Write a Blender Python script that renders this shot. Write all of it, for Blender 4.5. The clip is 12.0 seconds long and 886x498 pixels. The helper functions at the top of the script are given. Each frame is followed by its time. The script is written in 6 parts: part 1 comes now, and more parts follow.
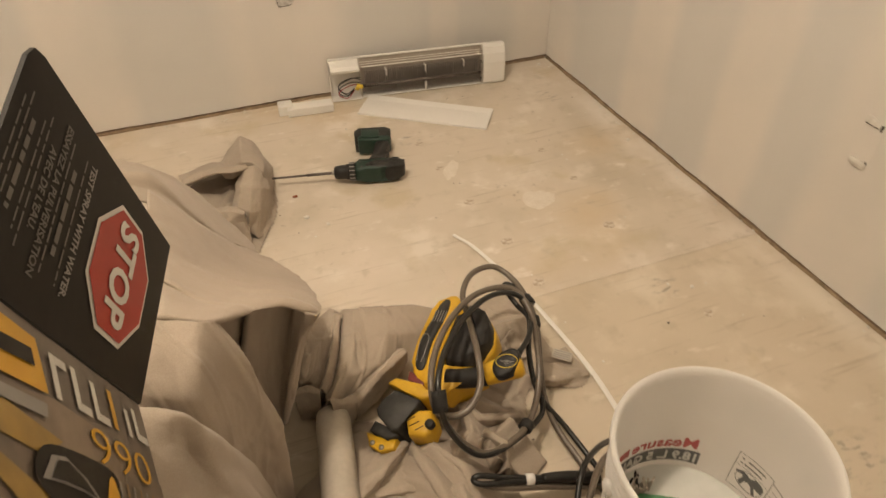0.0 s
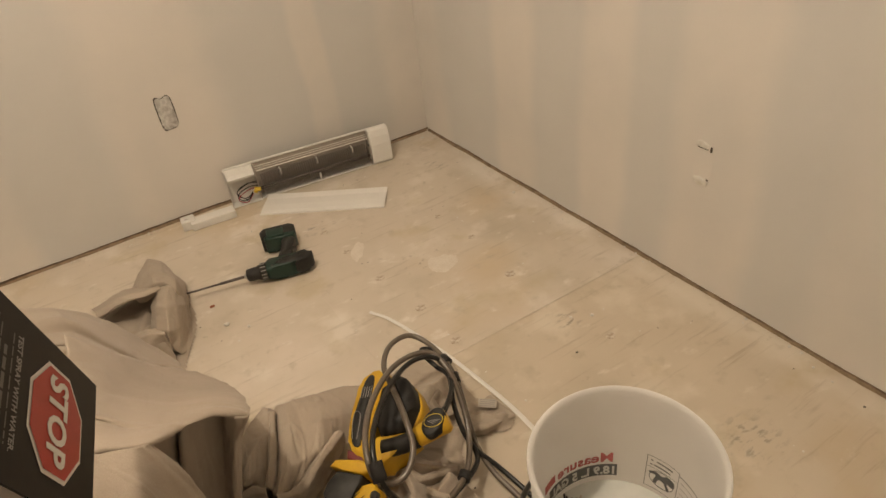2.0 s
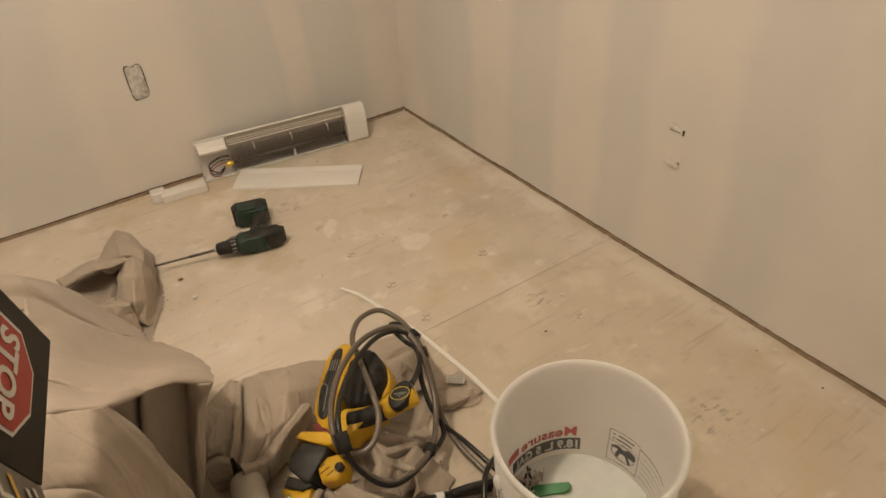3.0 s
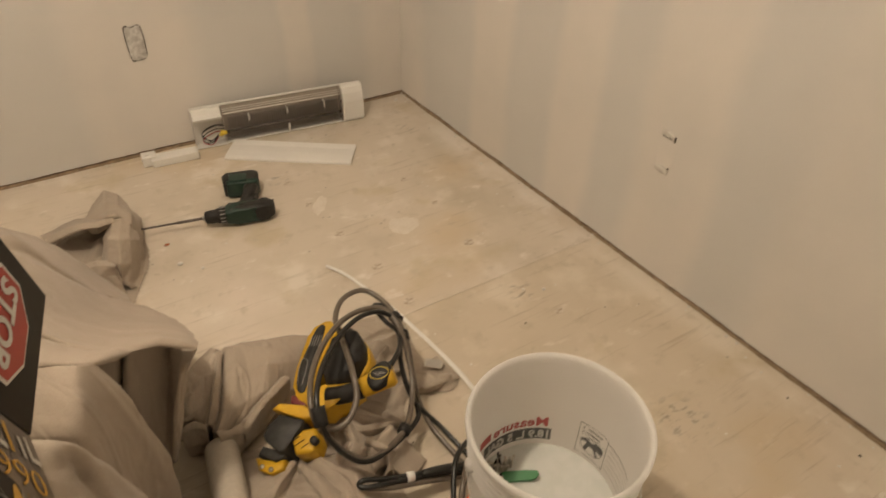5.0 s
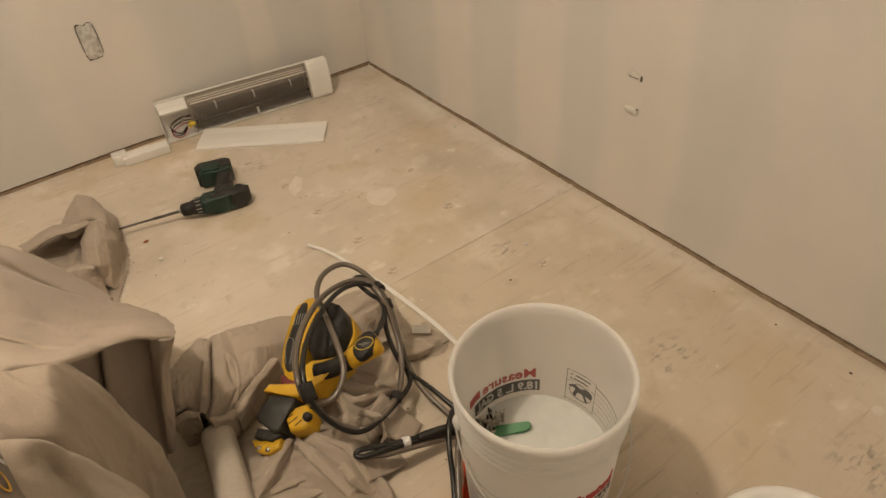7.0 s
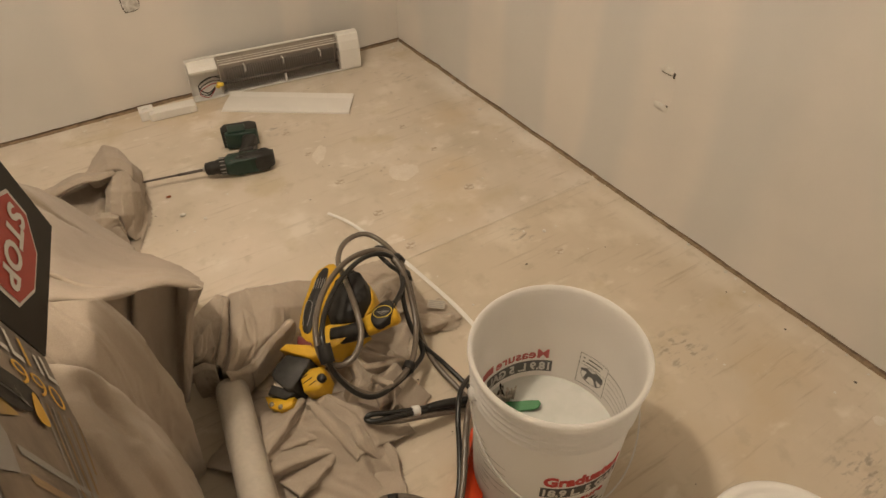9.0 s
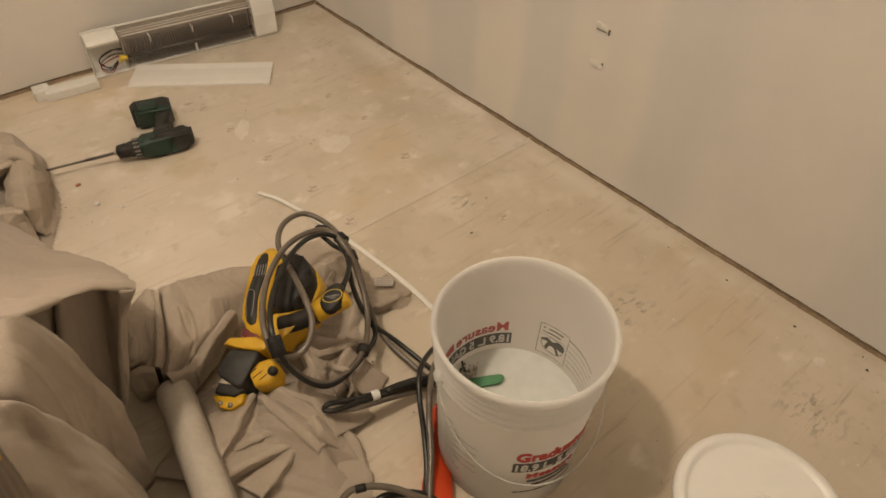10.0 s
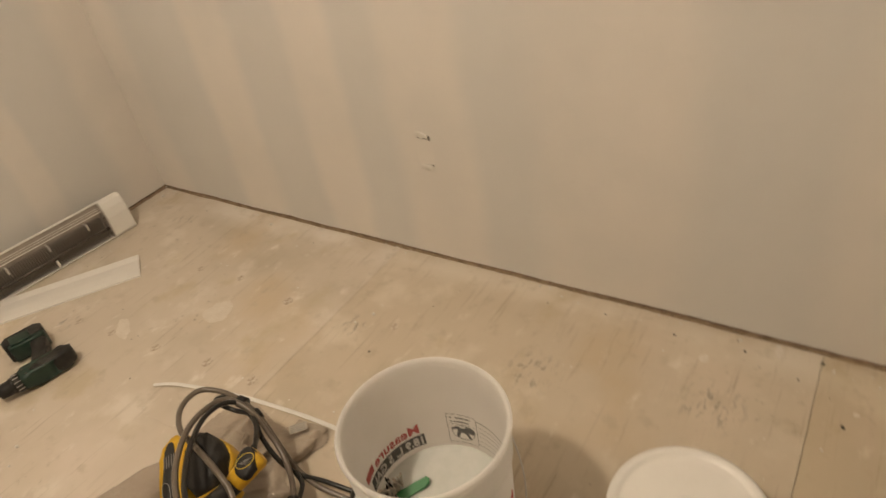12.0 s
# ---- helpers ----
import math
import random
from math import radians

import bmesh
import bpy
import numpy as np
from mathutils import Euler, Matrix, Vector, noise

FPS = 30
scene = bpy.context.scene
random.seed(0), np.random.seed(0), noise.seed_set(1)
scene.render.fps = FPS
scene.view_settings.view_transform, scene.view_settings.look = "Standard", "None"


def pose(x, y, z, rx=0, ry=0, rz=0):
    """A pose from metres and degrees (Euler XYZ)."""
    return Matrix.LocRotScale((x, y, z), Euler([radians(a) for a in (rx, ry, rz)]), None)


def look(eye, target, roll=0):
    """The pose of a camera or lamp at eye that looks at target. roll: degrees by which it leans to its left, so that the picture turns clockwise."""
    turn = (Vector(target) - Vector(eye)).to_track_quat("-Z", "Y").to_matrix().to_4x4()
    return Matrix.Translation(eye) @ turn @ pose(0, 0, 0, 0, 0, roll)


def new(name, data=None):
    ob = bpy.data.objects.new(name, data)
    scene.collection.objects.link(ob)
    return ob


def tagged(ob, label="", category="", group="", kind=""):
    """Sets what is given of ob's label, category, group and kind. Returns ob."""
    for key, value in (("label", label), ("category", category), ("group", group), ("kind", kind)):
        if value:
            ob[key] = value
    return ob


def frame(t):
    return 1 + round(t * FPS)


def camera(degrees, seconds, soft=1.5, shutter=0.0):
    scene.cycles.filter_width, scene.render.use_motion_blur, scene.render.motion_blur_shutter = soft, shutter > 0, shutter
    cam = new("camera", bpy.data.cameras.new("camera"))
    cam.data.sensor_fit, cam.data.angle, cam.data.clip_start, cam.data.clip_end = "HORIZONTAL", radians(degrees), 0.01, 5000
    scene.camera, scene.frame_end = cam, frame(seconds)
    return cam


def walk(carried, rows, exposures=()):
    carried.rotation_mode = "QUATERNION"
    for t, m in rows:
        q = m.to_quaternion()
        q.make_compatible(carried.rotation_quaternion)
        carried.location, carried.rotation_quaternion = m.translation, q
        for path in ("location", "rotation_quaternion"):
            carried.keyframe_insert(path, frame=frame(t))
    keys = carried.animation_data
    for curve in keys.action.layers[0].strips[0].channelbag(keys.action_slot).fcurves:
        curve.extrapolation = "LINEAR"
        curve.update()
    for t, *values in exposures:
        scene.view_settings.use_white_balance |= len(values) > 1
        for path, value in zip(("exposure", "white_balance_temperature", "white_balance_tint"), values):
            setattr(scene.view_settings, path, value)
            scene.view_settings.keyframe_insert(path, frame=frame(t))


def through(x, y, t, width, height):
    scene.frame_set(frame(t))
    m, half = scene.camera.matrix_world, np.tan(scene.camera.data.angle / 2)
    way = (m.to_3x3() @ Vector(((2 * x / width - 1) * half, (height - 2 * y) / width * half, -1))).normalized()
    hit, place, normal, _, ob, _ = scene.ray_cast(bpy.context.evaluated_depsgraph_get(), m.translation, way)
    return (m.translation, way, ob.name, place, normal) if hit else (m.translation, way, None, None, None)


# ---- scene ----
cam = camera(67.9, 12.0, shutter=0.5)
PATH = [
    (0, (-1.304, -2.213, 1.13), (-0.753, -0.788, -0.161), -0.3),
    (0.5, (-1.312, -2.265, 1.156), (-0.722, -0.87, -0.15), -3.9),
    (1, (-1.309, -2.304, 1.183), (-0.671, -0.922, -0.114), -5.2),
    (1.5, (-1.287, -2.315, 1.196), (-0.556, -0.968, -0.089), -4.5),
    (2, (-1.29, -2.313, 1.216), (-0.488, -0.883, 0.07), -6.8),
    (2.5, (-1.278, -2.326, 1.205), (-0.452, -0.914, 0.054), -5.7),
    (3, (-1.288, -2.33, 1.192), (-0.443, -0.957, 0.009), -4.1),
    (3.2, (-1.294, -2.335, 1.201), (-0.434, -0.981, 0.006), -3.6),
    (4.8, (-1.302, -2.341, 1.212), (-0.393, -1.021, 0.015), 2.6),
    (5, (-1.305, -2.339, 1.206), (-0.433, -1.014, -0.012), 1.4),
    (5.5, (-1.306, -2.337, 1.189), (-0.499, -1.048, -0.111), -0.1),
    (6, (-1.299, -2.339, 1.195), (-0.464, -1.055, -0.091), -1.4),
    (6.5, (-1.299, -2.344, 1.191), (-0.453, -1.066, -0.094), -2.3),
    (7, (-1.266, -2.371, 1.185), (-0.422, -1.092, -0.1), -4.8),
    (7.2, (-1.269, -2.368, 1.186), (-0.397, -1.114, -0.105), -3.9),
    (8.8, (-1.317, -2.368, 1.183), (-0.487, -1.123, -0.144), -0.9),
    (9, (-1.318, -2.371, 1.184), (-0.497, -1.109, -0.133), -0.2),
    (9.5, (-1.274, -2.382, 1.184), (-0.309, -1.24, -0.144), -1),
    (10, (-1.326, -2.294, 1.164), (-0.365, -1.232, -0.232), 2.1),
    (10.5, (-1.379, -2.228, 1.18), (-0.323, -1.298, -0.241), 5.8),
    (11, (-1.334, -2.329, 1.228), (-0.151, -1.337, -0.043), -5.6),
    (11.5, (-1.283, -2.463, 1.222), (-0.035, -1.523, -0.025), -15.9),
    (12, (-1.301, -2.413, 1.225), (-0.024, -1.407, 0.06), -10.8),
]
walk(cam, [(t, look(eye, target, roll)) for t, eye, target, roll in PATH], exposures=[(0, 0.27), (0.25, 0.12), (0.5, 0.03), (1.0, 0.03), (12, 0.03)])

# ---- light ----
world = bpy.data.worlds.new("room_world")
scene.world = world
world.use_nodes = True
world.node_tree.nodes["Background"].inputs[0].default_value = (0.9, 0.75, 0.55, 1)
world.node_tree.nodes["Background"].inputs[1].default_value = 0.02
LAMP_AT = Vector((-1.56, -1.45, 2.30))
LAMP_WATTS = 62
bulb_light = bpy.data.lights.new("bulb_light", "POINT")
bulb_light.energy, bulb_light.color, bulb_light.shadow_soft_size = LAMP_WATTS, (1.0, 0.835, 0.645), 0.06
new("bulb_light", bulb_light).location = LAMP_AT


# ---- materials ----
def mat(name, colour, rough=0.6, metal=0.0, spots=None, scale=12.0, fine=90.0, bump=0.15, spread=0.5, stretch=(1, 1, 1), amount=0.25, spec=0.5):
    """A surface with a large and a fine variation and a fine relief, in metres."""
    m = bpy.data.materials.new(name)
    m.use_nodes = True
    n, l = m.node_tree.nodes, m.node_tree.links
    b = n["Principled BSDF"]
    b.inputs["Roughness"].default_value, b.inputs["Metallic"].default_value = rough, metal
    b.inputs["Specular IOR Level"].default_value = spec
    co = n.new("ShaderNodeTexCoord")
    mp = n.new("ShaderNodeMapping")
    mp.inputs["Scale"].default_value = stretch
    l.new(co.outputs["Object"], mp.inputs[0])
    big, small = n.new("ShaderNodeTexNoise"), n.new("ShaderNodeTexNoise")
    big.inputs["Scale"].default_value, small.inputs["Scale"].default_value = scale, fine
    big.inputs["Detail"].default_value = small.inputs["Detail"].default_value = 5
    for t in (big, small):
        l.new(mp.outputs[0], t.inputs["Vector"])
    ramp = n.new("ShaderNodeValToRGB")
    ramp.color_ramp.elements[0].position, ramp.color_ramp.elements[1].position = 0.5 - spread / 2, 0.5 + spread / 2
    ramp.color_ramp.elements[0].color = (*colour, 1)
    other = spots if spots else tuple(c * 0.8 for c in colour)
    ramp.color_ramp.elements[1].color = (*other, 1)
    l.new(big.outputs["Fac"], ramp.inputs[0])
    mix = n.new("ShaderNodeMix")
    mix.data_type, mix.blend_type = "RGBA", "OVERLAY"
    mix.inputs["Factor"].default_value = amount
    l.new(ramp.outputs[0], mix.inputs["A"])
    l.new(small.outputs["Color"], mix.inputs["B"])
    bw = n.new("ShaderNodeRGBToBW")
    l.new(small.outputs["Fac"], bw.inputs[0])
    l.new(bw.outputs[0], mix.inputs["B"])
    l.new(mix.outputs["Result"], b.inputs["Base Color"])
    if bump:
        bp = n.new("ShaderNodeBump")
        bp.inputs["Strength"].default_value, bp.inputs["Distance"].default_value = bump, 0.002
        l.new(small.outputs["Fac"], bp.inputs["Height"])
        l.new(bp.outputs[0], b.inputs["Normal"])
    return m


def ramp_of(n, stops):
    r = n.new("ShaderNodeValToRGB")
    r.color_ramp.interpolation = "EASE"
    els = r.color_ramp.elements
    while len(els) < len(stops):
        els.new(0.5)
    for e, (p, c) in zip(els, stops):
        e.position, e.color = p, (*c, 1)
    return r


def drywall(name, axis, bands):
    """Primed gypsum board with warmer, lighter bands of joint compound along the joints (place and half width, in metres from the corner)."""
    m = bpy.data.materials.new(name)
    m.use_nodes = True
    n, l = m.node_tree.nodes, m.node_tree.links
    b = n["Principled BSDF"]
    b.inputs["Roughness"].default_value, b.inputs["Specular IOR Level"].default_value = 0.62, 0.3
    co = n.new("ShaderNodeTexCoord")
    sep = n.new("ShaderNodeSeparateXYZ")
    l.new(co.outputs["Object"], sep.inputs[0])
    warp = n.new("ShaderNodeTexNoise")
    warp.inputs["Scale"].default_value, warp.inputs["Detail"].default_value = 2.2, 3
    l.new(co.outputs["Object"], warp.inputs["Vector"])
    off = n.new("ShaderNodeMath")
    off.operation = "MULTIPLY_ADD"
    off.inputs[1].default_value = 0.09
    l.new(warp.outputs["Fac"], off.inputs[0])
    l.new(sep.outputs[axis], off.inputs[2])
    total = None
    for place, half in bands:
        d = n.new("ShaderNodeMath")
        d.operation = "ADD"
        d.inputs[1].default_value = place - 0.045
        l.new(off.outputs[0], d.inputs[0])
        a = n.new("ShaderNodeMath")
        a.operation = "ABSOLUTE"
        l.new(d.outputs[0], a.inputs[0])
        r = n.new("ShaderNodeMapRange")
        r.interpolation_type = "SMOOTHSTEP"
        r.inputs["From Min"].default_value, r.inputs["From Max"].default_value = half * 0.62, half * 1.25
        r.inputs["To Min"].default_value, r.inputs["To Max"].default_value = 1, 0
        l.new(a.outputs[0], r.inputs["Value"])
        if total is None:
            total = r
        else:
            mx = n.new("ShaderNodeMath")
            mx.operation = "MAXIMUM"
            l.new(total.outputs[0], mx.inputs[0])
            l.new(r.outputs[0], mx.inputs[1])
            total = mx
    big, fine = n.new("ShaderNodeTexNoise"), n.new("ShaderNodeTexNoise")
    big.inputs["Scale"].default_value, big.inputs["Detail"].default_value = 3.0, 4
    fine.inputs["Scale"].default_value, fine.inputs["Detail"].default_value = 220, 3
    for t in (big, fine):
        l.new(co.outputs["Object"], t.inputs["Vector"])
    wob = n.new("ShaderNodeMath")
    wob.operation = "MULTIPLY"
    l.new(total.outputs[0], wob.inputs[0])
    wr = n.new("ShaderNodeMapRange")
    wr.inputs["From Min"].default_value, wr.inputs["From Max"].default_value = 0.3, 0.6
    wr.inputs["To Min"].default_value, wr.inputs["To Max"].default_value = 0.45, 1
    l.new(big.outputs["Fac"], wr.inputs["Value"])
    l.new(wr.outputs[0], wob.inputs[1])
    mix = n.new("ShaderNodeMix")
    mix.data_type = "RGBA"
    mix.inputs["A"].default_value, mix.inputs["B"].default_value = (0.630, 0.612, 0.580, 1), (0.712, 0.668, 0.614, 1)
    l.new(wob.outputs[0], mix.inputs["Factor"])
    fm = n.new("ShaderNodeMix")
    fm.data_type, fm.blend_type = "RGBA", "OVERLAY"
    fm.inputs["Factor"].default_value = 0.08
    l.new(mix.outputs["Result"], fm.inputs["A"])
    l.new(big.outputs["Fac"], fm.inputs["B"])
    l.new(fm.outputs["Result"], b.inputs["Base Color"])
    bp = n.new("ShaderNodeBump")
    bp.inputs["Strength"].default_value, bp.inputs["Distance"].default_value = 0.12, 0.001
    l.new(fine.outputs["Fac"], bp.inputs["Height"])
    l.new(bp.outputs[0], b.inputs["Normal"])
    return m


def plywood(name, tone=(1, 1, 1)):
    """Worn, dusty plywood: pinkish tan veneer under smears of dried compound, with grain along x."""
    m = bpy.data.materials.new(name)
    m.use_nodes = True
    n, l = m.node_tree.nodes, m.node_tree.links
    b = n["Principled BSDF"]
    b.inputs["Specular IOR Level"].default_value = 0.35
    co = n.new("ShaderNodeTexCoord")
    geo = n.new("ShaderNodeNewGeometry")

    def tex(scale, detail, stretch=(1, 1, 1), rough=0.55, shift=0):
        mp = n.new("ShaderNodeMapping")
        mp.inputs["Scale"].default_value = stretch
        mp.inputs["Location"].default_value = (shift, shift * 0.7, 0)
        l.new(geo.outputs["Position"], mp.inputs[0])
        t = n.new("ShaderNodeTexNoise")
        t.inputs["Scale"].default_value, t.inputs["Detail"].default_value, t.inputs["Roughness"].default_value = scale, detail, rough
        l.new(mp.outputs[0], t.inputs["Vector"])
        return t

    def blend(a, colour, fac, mode="MIX"):
        x = n.new("ShaderNodeMix")
        x.data_type, x.blend_type = "RGBA", mode
        l.new(a, x.inputs["A"])
        x.inputs["B"].default_value = (*colour, 1)
        l.new(fac, x.inputs["Factor"])
        return x.outputs["Result"]

    def mask(t, lo, hi, top=1.0):
        r = n.new("ShaderNodeMapRange")
        r.interpolation_type = "SMOOTHSTEP"
        r.inputs["From Min"].default_value, r.inputs["From Max"].default_value, r.inputs["To Max"].default_value = lo, hi, top
        l.new(t.outputs["Fac"], r.inputs["Value"])
        return r.outputs[0]

    base = ramp_of(n, [(0.25, (0.50, 0.44, 0.35)), (0.5, (0.61, 0.54, 0.45)), (0.75, (0.68, 0.60, 0.515))])
    l.new(tex(2.6, 4).outputs["Fac"], base.inputs[0])
    col = base.outputs[0]
    col = blend(col, (0.56, 0.445, 0.29), mask(tex(1.7, 5, shift=9), 0.53, 0.72, 0.6))
    col = blend(col, (0.75, 0.69, 0.61), mask(tex(5.5, 6, shift=3), 0.52, 0.72, 0.7))
    col = blend(col, (0.78, 0.73, 0.66), mask(tex(11, 4, (1, 1.6, 1), shift=6), 0.60, 0.76, 0.7))
    sx = n.new("ShaderNodeSeparateXYZ")
    l.new(geo.outputs["Position"], sx.inputs[0])
    edge = n.new("ShaderNodeMapRange")
    edge.inputs["From Min"].default_value, edge.inputs["From Max"].default_value = -0.13, -0.05
    l.new(sx.outputs["X"], edge.inputs["Value"])
    dusty = n.new("ShaderNodeMath")
    dusty.operation = "MULTIPLY"
    l.new(edge.outputs[0], dusty.inputs[0])
    l.new(mask(tex(3.5, 4, (1, 0.6, 1), shift=17), 0.38, 0.58, 0.8), dusty.inputs[1])
    col = blend(col, (0.76, 0.71, 0.64), dusty.outputs[0])
    col = blend(col, (0.50, 0.42, 0.27), mask(tex(4.2, 5, shift=31), 0.56, 0.70, 0.55))
    col = blend(col, (0.47, 0.41, 0.32), mask(tex(15, 5, shift=37), 0.56, 0.72, 0.5))
    grain = tex(26, 5, (0.16, 2.0, 1), 0.6)
    col = blend(col, (0.30, 0.235, 0.165), mask(grain, 0.56, 0.78, 0.5))
    scr = tex(60, 2, (0.05, 1.6, 1), 0.5, 4)
    gate = tex(2.0, 2, shift=13)
    mul = n.new("ShaderNodeMath")
    mul.operation = "MULTIPLY"
    l.new(mask(scr, 0.62, 0.74, 0.13), mul.inputs[0])
    l.new(mask(gate, 0.5, 0.62), mul.inputs[1])
    col = blend(col, (0.22, 0.175, 0.13), mul.outputs[0])
    for px, py, size in ((-0.319, -1.841, 0.085), (-0.36, -1.30, 0.05), (-0.72, -0.40, 0.05), (-0.15, -0.30, 0.06), (-0.25, -2.25, 0.09)):
        dist = n.new("ShaderNodeVectorMath")
        dist.operation = "DISTANCE"
        dist.inputs[1].default_value = (px, py, 0)
        l.new(geo.outputs["Position"], dist.inputs[0])
        near = n.new("ShaderNodeMapRange")
        near.inputs["From Min"].default_value, near.inputs["From Max"].default_value = size * 0.3, size
        near.inputs["To Min"].default_value, near.inputs["To Max"].default_value = 1, 0
        l.new(dist.outputs["Value"], near.inputs["Value"])
        both = n.new("ShaderNodeMath")
        both.operation = "MULTIPLY"
        l.new(near.outputs[0], both.inputs[0])
        l.new(mask(tex(48, 6, (0.7, 1.5, 1), shift=px * 9), 0.50, 0.66, 0.75), both.inputs[1])
        col = blend(col, (0.26, 0.235, 0.20), both.outputs[0])
    dirt = tex(38, 6, shift=2)
    gate2 = tex(3.1, 3, shift=21)
    mul2 = n.new("ShaderNodeMath")
    mul2.operation = "MULTIPLY"
    l.new(mask(dirt, 0.58, 0.75, 0.6), mul2.inputs[0])
    l.new(mask(gate2, 0.52, 0.66), mul2.inputs[1])
    col = blend(col, (0.27, 0.225, 0.165), mul2.outputs[0])
    toned = n.new("ShaderNodeMix")
    toned.data_type, toned.blend_type = "RGBA", "MULTIPLY"
    toned.inputs["Factor"].default_value, toned.inputs["B"].default_value = 1, (*tone, 1)
    l.new(col, toned.inputs["A"])
    l.new(toned.outputs["Result"], b.inputs["Base Color"])
    rr = n.new("ShaderNodeMapRange")
    rr.inputs["To Min"].default_value, rr.inputs["To Max"].default_value = 0.5, 0.75
    l.new(gate.outputs["Fac"], rr.inputs["Value"])
    l.new(rr.outputs[0], b.inputs["Roughness"])
    bp = n.new("ShaderNodeBump")
    bp.inputs["Strength"].default_value, bp.inputs["Distance"].default_value = 0.3, 0.002
    l.new(grain.outputs["Fac"], bp.inputs["Height"])
    l.new(bp.outputs[0], b.inputs["Normal"])
    return m


def plastic(name, colour, rough=0.35, through=0.0, spec=0.5):
    m = mat(name, colour, rough, spots=tuple(c * 0.93 for c in colour), scale=8, fine=150, bump=0.04, amount=0.06, spec=spec)
    b = m.node_tree.nodes["Principled BSDF"]
    if through:
        n, l = m.node_tree.nodes, m.node_tree.links
        tr = n.new("ShaderNodeBsdfTranslucent")
        tr.inputs[0].default_value = (*colour, 1)
        mix = n.new("ShaderNodeMixShader")
        mix.inputs[0].default_value = through
        out = n["Material Output"]
        l.new(b.outputs[0], mix.inputs[1])
        l.new(tr.outputs[0], mix.inputs[2])
        l.new(mix.outputs[0], out.inputs["Surface"])
    return m


def fabric(name, a, b2):
    m = mat(name, a, 0.95, spots=b2, scale=6, fine=700, bump=0.35, amount=0.22, spec=0.1)
    m.node_tree.nodes["Principled BSDF"].inputs["Sheen Weight"].default_value = 0.15
    n, l = m.node_tree.nodes, m.node_tree.links
    geo = n.new("ShaderNodeNewGeometry")
    crease = n.new("ShaderNodeTexNoise")
    crease.inputs["Scale"].default_value, crease.inputs["Detail"].default_value = 7, 3
    crease.noise_type = "RIDGED_MULTIFRACTAL"
    crease.inputs["Distortion"].default_value = 0.8
    l.new(geo.outputs["Position"], crease.inputs["Vector"])
    weave = next(x for x in n if x.type == "BUMP")
    second = n.new("ShaderNodeBump")
    second.inputs["Strength"].default_value, second.inputs["Distance"].default_value = 0.5, 0.008
    l.new(crease.outputs["Fac"], second.inputs["Height"])
    l.new(weave.outputs[0], second.inputs["Normal"])
    l.new(second.outputs[0], n["Principled BSDF"].inputs["Normal"])
    return m


